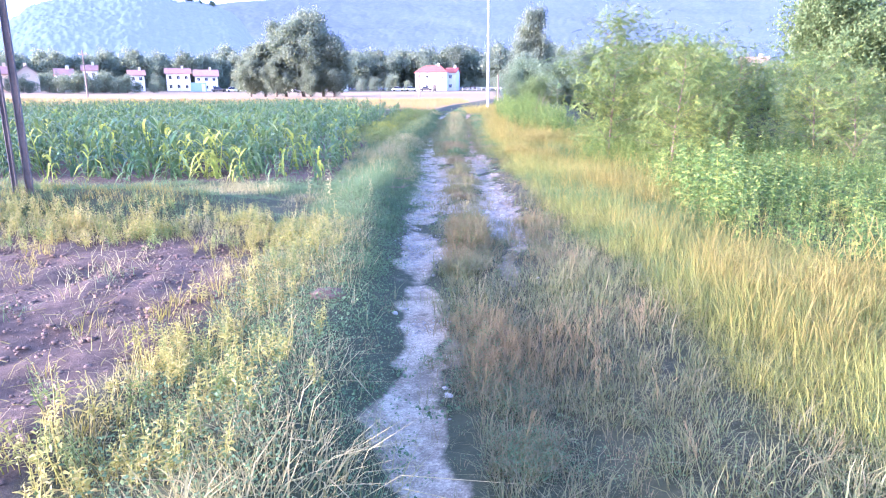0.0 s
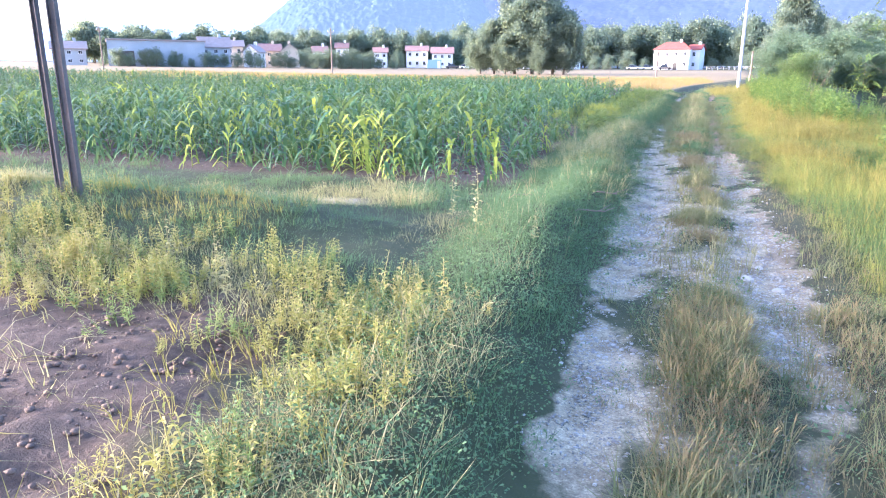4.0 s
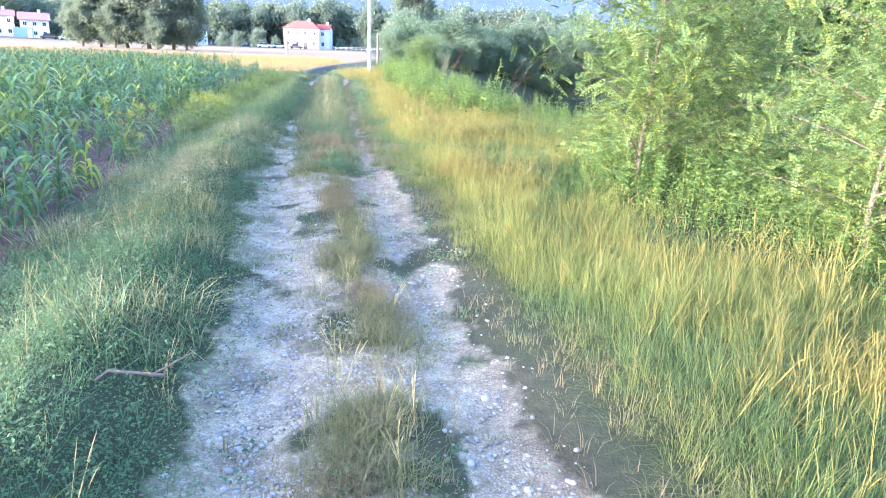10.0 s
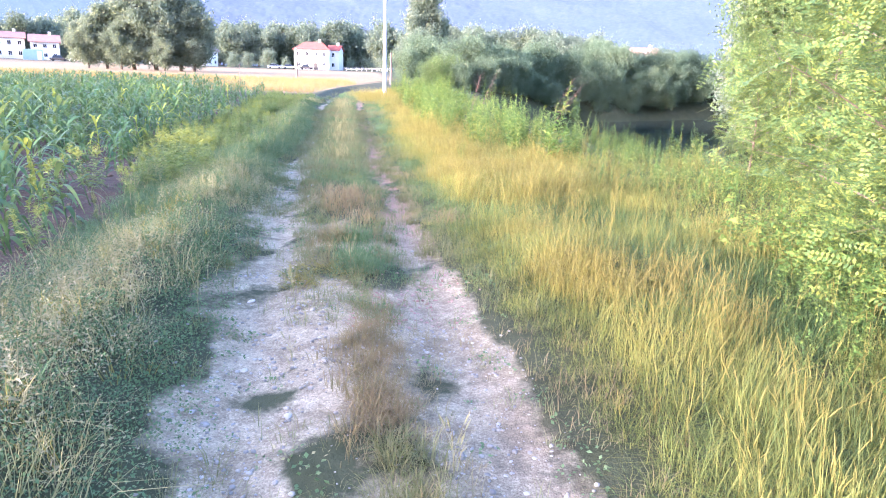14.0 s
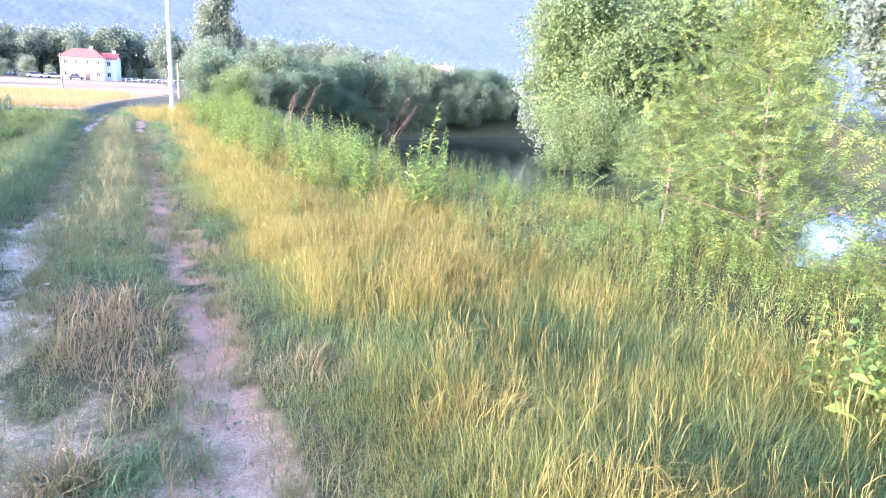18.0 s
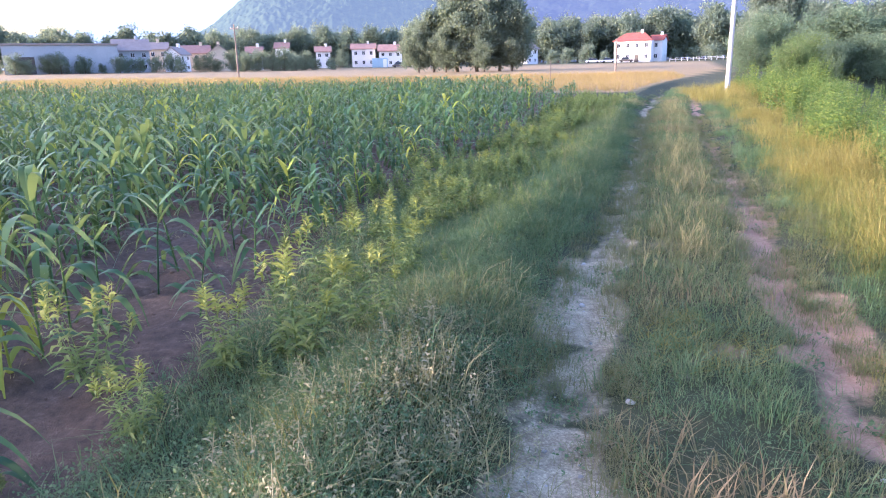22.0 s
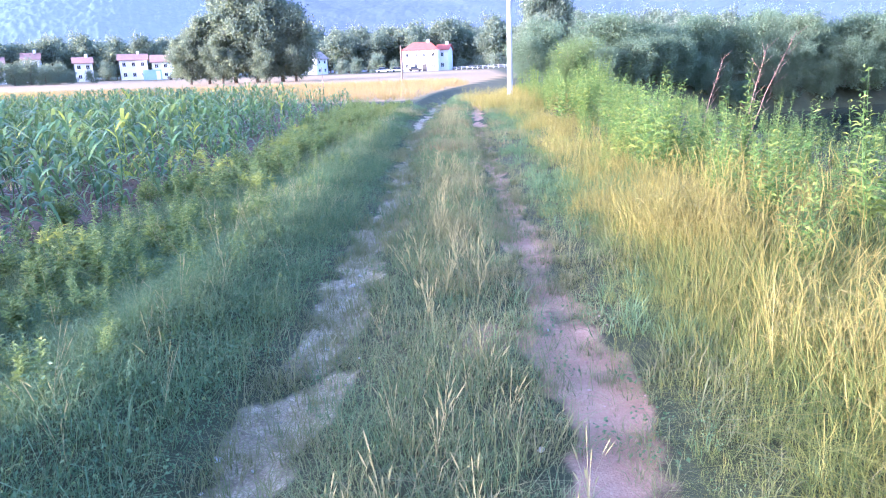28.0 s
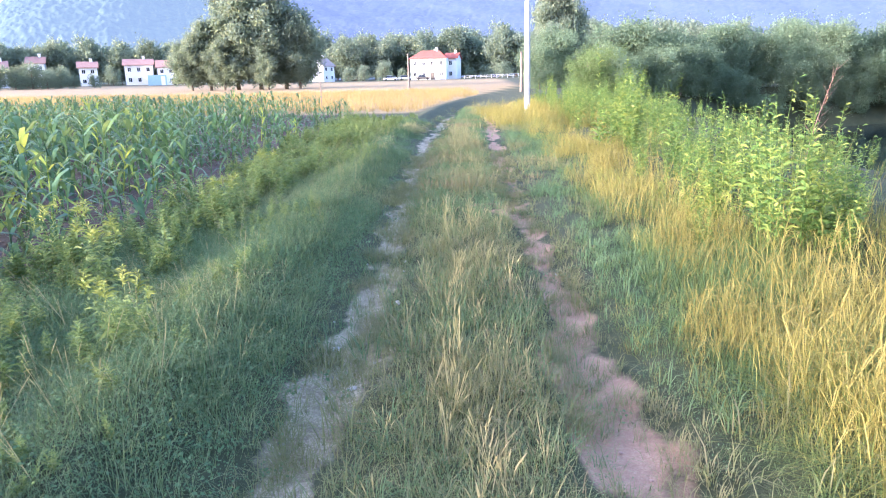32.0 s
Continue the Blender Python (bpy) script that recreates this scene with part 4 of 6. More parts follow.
    x = (rut_left(y) + rut_right(y)) / 2 + 0.05 + rng.normal(0, 0.22, 1500)
    x, y = thin(np.clip(0.55 + 1.0 * fbm(x, y, 1.3), 0, 1), x, y)
    g = rng.uniform(size=len(x)) < 0.15
    high_ = [tuft(11, 0.27, 0.0042, 0.08, 0.6, 2) for _ in range(6)] + [tuft(10, 0.24, 0.0042, 0.08, 1.4, 3) for _ in range(6)]
    put("strip_grass", high_, x[~g], y[~g], rng.uniform(0.6, 1.1, (~g).sum()), "strip", "knee-low green grass along the middle strip", lean=0.15)
    put("strip_grass", dry, x[g], y[g], rng.uniform(0.8, 1.3, g.sum()), "seed", "pale seeding stalks along the middle strip", lean=0.15)
    # a closed sward of soft grass over the middle strip and the verge further on
    fine = [tuft(16, 0.15, 0.0034, 0.09, 1.3, 2) for _ in range(10)] + [tuft(13, 0.21, 0.0032, 0.08, 0.8, 2) for _ in range(6)]
    x, y = scatter(15000, -5.2, -1.4, 21.5, 44)
    c, h = (rut_left(y) + rut_right(y)) / 2, (rut_right(y) - rut_left(y)) / 2
    x, y = thin(np.exp(-((x - c + 0.03) / (h * 0.72 + 0.1 * fbm(x, y, 1.5))) ** 6) * smooth01((y - 22) / 2) * np.clip(0.85 + 0.6 * fbm(x, y, 1.3), 0.2, 1), x, y)
    k = fbm(x + 15, y, 1.2) + rng.normal(0, 0.15, len(x)) > 0.12
    put("centre_grass", fine, x[~k], y[~k], rng.uniform(0.55, 1.1, (~k).sum()), "lush", "soft green grass closing over the middle strip", lean=0.12)
    put("centre_grass", fine, x[k], y[k], rng.uniform(0.55, 1.2, k.sum()), "strip", "yellowing grass closing over the middle strip", lean=0.12)
    x, y = scatter(15000, -7.6, -3.4, 21, 42)
    x, y = thin(smooth01((rut_left(y) - 0.12 - 0.7 * left_half(y) - x + 0.12 * fbm(x, y, 1.8)) / 0.2) * (x > corn_edge(y) + 0.3) * smooth01((y - 21) / 2), x, y)
    put("verge_grass", fine, x, y, rng.uniform(0.6, 1.25, len(x)) * (1 + 0.4 * fbm(x, y, 1.4)), "lush", "fine soft green grass on the verge", lean=0.15)
    # tall grass right of the lane
    x, y = [np.concatenate(q) for q in zip(scatter(50000, -4.6, 3.2, 0.3, 34), scatter(20000, -4.6, 4.2, 34, 66))]
    e = x - grass_edge(y)
    reach = 1.9 + 1.3 * smooth01((y - 15) / 3)
    dens = smooth01((e + 0.25 * smooth01((y - 14) / 6) - 0.2 * fbm(x, y, 1.0)) / 0.35) * (1 - 0.85 * smooth01((e - reach - 0.5 * fbm(x, y, 0.5)) / 0.9)) * (1 - 0.5 * smooth01((y - 34) / 6))
    dens = dens * (1 - 0.75 * smooth01((e - 1.3) / 0.5) * smooth01((y - 24) / 2))
    x, y, e = thin(np.clip(dens, 0, 1), x, y, e)
    size = rng.uniform(0.55, 1.1, len(x)) * (0.30 + 0.70 * np.where(y > 20, smooth01((e + 0.02) / 0.8), smooth01((e + 0.15) / 1.0))) * (1 + 0.30 * fbm(x, y, 0.5)) * (1 + 0.18 * smooth01((y - 23) / 4) * smooth01((e - 0.3) / 0.7))
    # gold kept off the grass foot; darker tufts there imitate its shade
    gold = (0.6 * fbm(x + 9, y, 0.45) + 0.8 * fbm(x, y + 40, 1.3) - 0.22 * (y < 13) - 0.12 * (y < 7) + 0.12 * smooth01((y - 20) / 5) - 0.30 * smooth01((e - 1.5) / 0.8) - 0.4 * smooth01((e - 0.7) / 0.6) * (y > 14) * (y < 21) - 0.9 * (1 - smooth01((e - 0.32) / np.where(y > 20, 0.3, 0.5))) + rng.normal(0, 0.28, len(x))) > 0.24
    cool = ~gold & (fbm(x - 60, y, 0.7) + 0.45 * smooth01((e - 0.6) / 0.6) * (y > 14) * (y < 18.5) + 0.5 * (1 - smooth01((e - 0.25) / 0.3)) * (y > 20) + rng.normal(0, 0.12, len(x)) > 0.22)
    put("tall_grass", tall, x[cool], y[cool], size[cool] * 0.9, "weed_cool", "soft blue-green tufts among the tall grass, standing in for shade at its foot", lean=0.2)
    put("tall_grass", tall, x[~gold & ~cool], y[~gold & ~cool], size[~gold & ~cool], "tall", "tall yellow-green meadow grass", lean=0.20)
    put("golden_grass", tall[-4:] + [broken_straw(20, 0.42, 0.0038, 0.20) for _ in range(24)], x[gold], y[gold], size[gold], "straw", "tall golden grass catching the low sun", lean=0.22)
    m = rng.uniform(size=len(x)) < np.where(gold, 0.30, 0.12)
    put("grass_stalks", seeds, x[m], y[m], size[m] * 1.05, "straw", "straw-coloured grass stalks with seed heads", lean=0.18)
    x, y = scatter(420, -0.9, 2.4, 47.5, 55)
    put("golden_grass", tall, x, y, rng.uniform(1.6, 2.4, len(x)), "straw", "high pale grass round the foot of the pole", lean=0.2)
    # brambles and herbs before the shrubs
    bram = [clover(34, 0.20, 0.46, 0.036) for _ in range(7)] + [join(leafy_weed(rng.uniform(0.5, 0.8), 26, 0.09, 0.045, 0.5), clover(16, 0.15, 0.4, 0.036)) for _ in range(5)]
    x, y = scatter(10500, -3.4, 3.2, 0.5, 27)
    e = x - grass_edge(y)
    dens = smooth01((e - 1.75 - 1.1 * smooth01((y - 15.5) / 3) - 0.8 * fbm(x, y, 0.45)) / 0.7) * np.where(y > 22, 0.5, 1)
    x, y = thin(np.clip(dens, 0, 1), x, y)
    put("bramble_thicket", bram, x, y, rng.uniform(0.5, 1.25, len(x)) * (1 + 0.4 * fbm(x, y, 0.6)) * np.where(y > 14, np.where(y > 18.5, 0.6, 1.0) * (0.6 + 0.4 * smooth01((x - grass_edge(y) - 1.8) / 1.2)), 0.95 - 0.35 * smooth01((x + 0.5) / 1.5)), "bramble", "low bright green bramble leaves along the bank", "bramble")
    # tall leafy weeds on the bank
    def clump(n, lo, hi, r):
        out = []
        for _ in range(n):
            v, f = leafy_weed(rng.uniform(lo, hi), 42, 0.115, 0.034, 1.0)
            a, q = rng.uniform(0, 6.28), r * rng.uniform(0.2, 1)
            t = v[:, 2:3] / hi
            out.append((v + np.array([[math.cos(a) * q, math.sin(a) * q, 0]]) * (0.4 + 0.9 * t), f))
        return join(*out)

    weed = [clump(6, 0.7, 1.3, 0.28) for _ in range(10)]
    x, y = scatter(1150, -2.4, 6.5, 23.0, 62)
    e = x - grass_edge(y)
    dens = smooth01((e - 1.2 - 0.6 * fbm(x, y, 0.35)) / 0.7) * smooth01((y - 24) / 2) * (1 - smooth01((x - river_bank(y) - 0.3) / 0.8))
    x, y = thin(np.clip(dens, 0, 1), x, y)
    put("tall_weeds", weed, x, y, rng.uniform(0.42, 1.2, len(x)) * (1 + 0.45 * fbm(x, y, 0.6)) * (1 - 0.5 * smooth01((x - river_bank(y) + 2.2) / 2.2)), "bramble", "tall leafy green weeds on the river bank", "weeds", lean=0.08)
    low = [clump(3, 0.3, 0.65, 0.14) for _ in range(8)]
    x, y = scatter(6500, -9.0, -3.4, 17.5, 52)
    dens = smooth01((rut_left(y) - 0.5 - x) / 0.5) * smooth01((x - corn_edge(y) + 0.5) / 0.5) * smooth01((y - 18) / 4) * np.where(y < 26.5, 0.6, 1.0) * np.clip(0.55 + 0.9 * fbm(x, y, 0.8), 0, 1) * (0.5 + 0.5 * smooth01((x - corn_edge(y) - 0.3) / 0.6))
    x, y = thin(np.clip(dens, 0, 1), x, y)
    put("field_weeds", low, x, y, rng.uniform(0.55, 1.2, len(x)) * (0.34 + 0.62 * smooth01((rut_left(y) - 0.5 - x) / 1.5)) * np.where(y < 26.5, 0.5, 0.72) * (1 + 0.4 * fbm(x, y, 0.9)), "weed", "knee-high green weeds between verge and maize", "weeds", lean=0.12)


def build_stones():
    def pebble():
        bm = bmesh.new()
        bmesh.ops.create_icosphere(bm, subdivisions=1, radius=1.0)
        v = np.array([w.co[:] for w in bm.verts]) * (1, rng.uniform(0.6, 0.95), rng.uniform(0.4, 0.7)) * rng.uniform(0.8, 1.15, (len(bm.verts), 1))
        f = np.array([[w.index for w in q.verts] for q in bm.faces])
        bm.free()
        return v, f

    def chip():
        v = np.array([(1, 0, 0), (-1, 0, 0), (0, 1, 0), (0, -1, 0), (0, 0, 1), (0, 0, -1.0)]) * (1, rng.uniform(0.55, 0.9), rng.uniform(0.4, 0.65)) + rng.normal(0, 0.22, (6, 3))
        return v, np.array([(0, 2, 4), (2, 1, 4), (1, 3, 4), (3, 0, 4), (2, 0, 5), (1, 2, 5), (3, 1, 5), (0, 3, 5)])

    forms = [pebble() for _ in range(10)]
    chips = [chip() for _ in range(24)]
    x, y = scatter(110000, -6.4, -3.4, 3.5, 15.5)
    patch_ = (1 - smooth01((y - 13) / 2.5)) * np.clip(0.15 + 1.6 * fbm(x + 11, y, 0.9) + 0.35 * (x > (rut_left(y) + rut_right(y)) / 2), 0, 1)
    x, y = thin(bareness(x, y) ** 1.3 * patch_, x, y)
    put("gravel", chips, x, y, 0.004 + 0.010 * rng.uniform(size=len(x)) ** 2, "stone", "packed angular limestone chips in the wheel ruts", "gravel", dz=0.002)
    x, y = [np.concatenate(q) for q in zip(scatter(80000, -6.6, -3.4, 7.0, 18.5), scatter(60000, -6.6, -0.5, 0.5, 40))]
    stony = 0.25 + 0.55 * smooth01((y - 5) / 3) * (1 - smooth01((y - 13) / 3))
    x, y = thin(bareness(x, y) ** 1.5 * stony * np.clip(0.7 + 0.8 * fbm(x, y, 1.5), 0, 1), x, y)
    size = 0.005 + 0.014 * rng.uniform(size=len(x)) ** 2.6
    size = np.where(rng.uniform(size=len(x)) < 0.02, size * 1.9, size)
    red = (x > (rut_left(y) + rut_right(y)) / 2) & (y > 17)
    for m, mat, lab in ((~red, "stone", "pale grey limestone gravel in the wheel ruts"), (red, "brick_bits", "reddish brick rubble pressed into the wheel rut")):
        put("gravel", forms, x[m], y[m], size[m], mat, lab, "gravel", dz=0.002)
    x, y = scatter(13000, -13.5, -7.0, 0.5, 9.0)
    x, y = thin(smooth01((-7.45 - x + 0.4 * fbm(x, y, 1.4)) / 0.3) * (1 - smooth01((y - 7.0 + 0.10 * (x + 9)) / 0.6)), x, y)
    put("soil_clods", forms, x, y, 0.008 + 0.024 * rng.uniform(size=len(x)) ** 3, "clod", "brown clods of tilled soil", "soil")
    x, y = scatter(5000, -13, -7.4, 13, 40)
    x, y = thin((x < corn_edge(y) + 0.3) * 0.8, x, y)
    put("soil_clods", forms, x, y, 0.010 + 0.03 * rng.uniform(size=len(x)) ** 3, "clod", "dark clods between the maize rows", "soil")
    x, y = scatter(900, -13.5, -7.4, 0.5, 6.6)
    straw = [blade(0.28, 0.008, 0.1, 2, 0.0), blade(0.2, 0.012, 0.3, 2, 1.0)]
    flat = [(np.stack([v[:, 2], v[:, 0], 0.02 + 0.1 * v[:, 1]], 1), f) for v, f in straw]
    put("maize_straw", flat, x, y, rng.uniform(0.5, 1.3, len(x)), "straw", "loose dry straw on the tilled soil", "straw")


def leaf(l, w):
    return np.array([(0, 0, 0), (l * 0.5, -w / 2, l * 0.06), (l, 0, -l * 0.05), (l * 0.5, w / 2, l * 0.06)]), np.array([(0, 1, 2, 3)])


def pinnate(l, pairs, lw):
    """A compound leaf: pairs of oval leaflets along a bowed stalk."""
    out = []
    for k in range(pairs):
        t = (k + 0.7) / pairs
        for s in (-1, 1):
            a = s * rng.uniform(1.0, 1.3)
            v, f = leaf(lw * 2.1 * (1.1 - 0.4 * t), lw)
            r = np.array([[math.cos(a), -math.sin(a), 0], [math.sin(a), math.cos(a), 0], [0, 0, 1]])
            out.append((v @ r.T + (l * t, 0, -0.25 * l * t * t), f))
    v, f = leaf(lw * 2, lw)
    out.append((v + (l, 0, -0.25 * l), f))
    return join(*out)


def orient(n, flat=0.5):
    """Random turns, mostly lying."""
    yaw, pit, rol = rng.uniform(0, 6.28, n), rng.normal(0, flat, n), rng.normal(0, flat, n)
    cy, sy, cp, sp, cr, sr = np.cos(yaw), np.sin(yaw), np.cos(pit), np.sin(pit), np.cos(rol), np.sin(rol)
    R = np.empty((n, 3, 3))
    R[:, 0] = np.stack([cy * cp, cy * sp * sr - sy * cr, cy * sp * cr + sy * sr], 1)
    R[:, 1] = np.stack([sy * cp, sy * sp * sr + cy * cr, sy * sp * cr - cy * sr], 1)
    R[:, 2] = np.stack([-sp, cp * sr, cp * cr], 1)
    return R


def leaves_at(pts, templates, size, flat=0.5):
    V, F, base = [], [], 0
    pick = rng.integers(0, len(templates), len(pts))
    for k, (tv, tf) in enumerate(templates):
        m = pick == k
        n = m.sum()
        R = orient(n, flat)
        v = np.einsum("nij,kj->nki", R, tv) * (size[m][:, None, None]) + pts[m][:, None]
        V.append(v.reshape(-1, 3))
        F.append((tf[None] + base + (np.arange(n) * len(tv))[:, None, None]).reshape(-1, tf.shape[1]))
        base += n * len(tv)
    return np.concatenate(V), np.concatenate(F)


def branching(height, spread_, trunk_r, limbs, twigs, low=0.2, lean=0.0):
    """Trunk and limbs as tubes, and the places along the limbs and twigs where leaves sit."""
    top = np.array([lean * height, 0, height * 0.85])
    ts = np.linspace(0, 1, 6)
    mid = np.stack([top[0] * ts ** 1.5 + 0.02 * height * np.sin(ts * 5), 0.02 * height * np.sin(ts * 4 + 1), top[2] * ts], 1)
    tubes, spots = [tube(mid, trunk_r * (1 - 0.85 * ts), 7)], []
    for k in range(limbs):
        t0 = low + (0.95 - low) * (k + rng.uniform(0, 0.8)) / limbs
        p0 = np.array([np.interp(t0, ts, mid[:, q]) for q in range(3)])
        a = k * 2.4 + rng.normal(0, 0.4)
        reach = spread_ * rng.uniform(0.45, 1.22) * (1.15 - 0.6 * t0 if t0 > 0.45 else 0.75 + 0.3 * t0)
        up = height * rng.uniform(0.08, 0.26)
        s = np.linspace(0, 1, 5)
        p = p0 + np.stack([np.cos(a) * reach * s, np.sin(a) * reach * s, up * s - 0.12 * reach * s ** 2], 1)
        tubes.append(tube(p, trunk_r * 0.38 * (1 - 0.85 * s) * (1 - 0.5 * t0), 5))
        for q in range(twigs):
            t1 = rng.uniform(0.25, 1.0)
            b0 = p0 + np.array([np.cos(a) * reach * t1, np.sin(a) * reach * t1, up * t1 - 0.12 * reach * t1 ** 2])
            w = rng.normal(0, 1, 3) * np.array([1, 1, 0.75])
            w *= spread_ * 0.30 * rng.uniform(0.4, 1.0) / (np.linalg.norm(w) + 1e-6)
            s2 = np.linspace(0, 1, 3)
            pp = b0 + w * s2[:, None]
            tubes.append(tube(pp, trunk_r * 0.07 * (1.1 - s2), 3))
            spots.append((b0, w))
    return join(*tubes), spots


def make_tree(name, label, height, spread_, trunk_r, limbs, twigs, per, templates, leaf_mat, leaf_size, low=0.2, flat=0.6, puff=0.12, category="tree", trunk_name="trunk"):
    ob = thing(name, 0, 0, 0, label, category)
    wood, spots = branching(height, spread_, trunk_r, limbs, twigs, low)
    part(trunk_name, wood, M["bark"], ob)
    b = np.repeat(np.array([s[0] for s in spots]), per, 0)
    w = np.repeat(np.array([s[1] for s in spots]), per, 0)
    pts = b + w * rng.uniform(0.1, 1.15, (len(b), 1)) + rng.normal(0, puff * spread_, b.shape)
    pts[:, 2] = np.maximum(pts[:, 2], 0.05)
    part("crown", leaves_at(pts, templates, rng.uniform(0.7, 1.25, len(pts)) * leaf_size, flat), M[leaf_mat], ob)
    return ob


PINN = [pinnate(0.25, 9, 0.019) for _ in range(5)]
FAR = [join(*[(lambda v, f: (v @ orient(1, 1.0)[0].T + rng.normal(0, 0.4, 3), f))(*leaf(0.42, 0.27)) for _ in range(8)]) for _ in range(5)]
CLUMP = [join(*[(lambda v, f: (v @ orient(1, 1.0)[0].T + rng.normal(0, 0.3, 3), f))(*leaf(0.27, 0.16)) for _ in range(9)]) for _ in range(5)]


build_grass()
build_stones()


def plant_copies(proto, rows, group, label=""):
    """Rows of x, y, turn, size; the first row takes the prototype itself."""
    done = []
    for k, (x, y, turn, s) in enumerate(rows):
        m = pose(x, y, float(gz(x, y)) - 0.05, 0, 0, turn)
        ob = proto if k == 0 else copy_thing(proto, m)
        ob.matrix_basis = m @ Matrix.Diagonal((s, s, s, 1))
        tagged(ob, label, group=group)
        done.append(ob)
    return done


robinia_a = make_tree("robinia_shrub", "robinia shrub with feathery yellow-green leaves on the bank", 3.6, 1.9, 0.035, 22, 9, 15, PINN, "robinia", 1.0, 0.08, 0.5, 0.10, "shrub")
plant_copies(robinia_a, [(-0.75, 16.5, 40, 1.05), (-0.4, 13.3, 80, 0.82), (0.5, 17.9, 40, 0.8), (3.0, 21.6, 200, 0.95)], "robinia shrubs on the bank")
robinia_b = make_tree("robinia_shrub", "dense robinia shrub further down the bank", 3.6, 1.9, 0.05, 20, 7, 10, PINN, "robinia", 1.35, 0.05, 0.5, 0.11, "shrub")
plant_copies(robinia_b, [(1.6, 15.0, 110, 0.8), (2.7, 12.4, 300, 0.6), (3.2, 8.8, 20, 0.4), (2.3, 19.0, 70, 0.85), (3.4, 5.6, 190, 0.45), (4.4, 16.4, 250, 0.9), (6.0, 10.8, 330, 0.75), (0.9, 14.2, 10, 0.6), (4.8, 6.5, 90, 0.8)], "robinia shrubs on the bank")
sapling = make_tree("robinia_sapling", "young robinia with bare forked stem and pale leaves", 1.9, 0.95, 0.03, 9, 5, 10, PINN, "robinia", 1.0, 0.35, 0.5, 0.10, "sapling")
plant_copies(sapling, [(2.4, 22.5, 0, 1.0), (5.0, 24.2, 120, 1.3), (4.2, 22.2, 200, 1.3)], "robinia saplings")
big = make_tree("broadleaf_tree", "large dark broadleaf tree", 9.0, 3.6, 0.22, 24, 8, 26, CLUMP, "bank_tree", 0.62, 0.12, 0.8, 0.12)
plant_copies(big, [(30, 55, 0, 1.55), (38, 56, 100, 1.7), (44, 50, 30, 1.6), (42, 25, 50, 1.5), (44, 60, 80, 1.6)], "trees on the river bank")
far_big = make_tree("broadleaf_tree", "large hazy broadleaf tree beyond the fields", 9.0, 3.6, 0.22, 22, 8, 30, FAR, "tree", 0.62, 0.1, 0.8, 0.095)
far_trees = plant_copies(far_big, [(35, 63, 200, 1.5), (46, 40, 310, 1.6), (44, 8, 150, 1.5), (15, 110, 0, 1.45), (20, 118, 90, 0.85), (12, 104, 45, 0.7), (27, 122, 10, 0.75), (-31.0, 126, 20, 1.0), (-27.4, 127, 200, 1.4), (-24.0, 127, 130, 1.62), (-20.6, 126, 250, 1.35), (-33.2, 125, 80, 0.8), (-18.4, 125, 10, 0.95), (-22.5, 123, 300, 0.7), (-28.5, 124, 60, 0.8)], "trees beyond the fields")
far_trees[3].matrix_basis = far_trees[3].matrix_basis @ Matrix.Diagonal((0.66, 0.66, 1.0, 1))
round_tree = make_tree("willow_bush", "rounded grey-green willow on the river bank", 5.0, 2.6, 0.12, 17, 7, 22, CLUMP, "bank_tree", 0.45, 0.02, 0.8, 0.15, "tree")
rows = [(25.5, 50.5, 0, 1.15), (28.5, 47.5, 60, 0.95), (31, 44, 10, 1.0), (6.0, 64, 20, 0.5), (7.5, 68, 80, 0.6)]
plant_copies(round_tree, rows, "willows along the river")
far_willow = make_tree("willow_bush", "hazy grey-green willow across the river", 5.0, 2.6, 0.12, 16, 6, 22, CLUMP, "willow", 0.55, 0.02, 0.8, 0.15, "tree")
rows = []
for k in range(24):
    x = 10.5 + k * 2.0 + rng.normal(0, 0.6)
    y = float(np.interp(x, [9.5, 17, 42, 120], [68, 73, 80, 90])) + 2.0
    rows.append((x, y + rng.uniform(0, 1.5), rng.uniform(0, 360), rng.choice([0.5, 0.65, 0.8, 0.95])))
for k in range(34):
    x = 9.5 + k * 1.3 + rng.normal(0, 0.3)
    rows.append((x, float(np.interp(x, [9.5, 17, 42, 120], [68, 73, 80, 90])) + rng.uniform(-0.6, 0.4), rng.uniform(0, 360), rng.uniform(0.4, 0.62)))
for k in range(22):
    x = 8 + k * 3.4 + rng.normal(0, 0.8)
    rows.append((x, 83 + 0.14 * x + rng.uniform(0, 14), rng.uniform(0, 360), rng.choice([0.6, 0.8, 0.95, 1.15])))
plant_copies(far_willow, rows, "willows across the river")

# ---- far field: pole, houses, trees ----
def utility_pole(x, y, h):
    ob = thing("utility_pole", x, y, float(gz(x, y)) - 0.1, "tall pale concrete utility pole beside the lane", "pole")
    part("shaft", tube([(0, 0, 0), (0.0, 0, h * 0.5), (0.0, 0, h)], [0.115, 0.095, 0.07], 12), M["concrete"], ob)
    return ob


utility_pole(0.8, 53.4, 11.5)


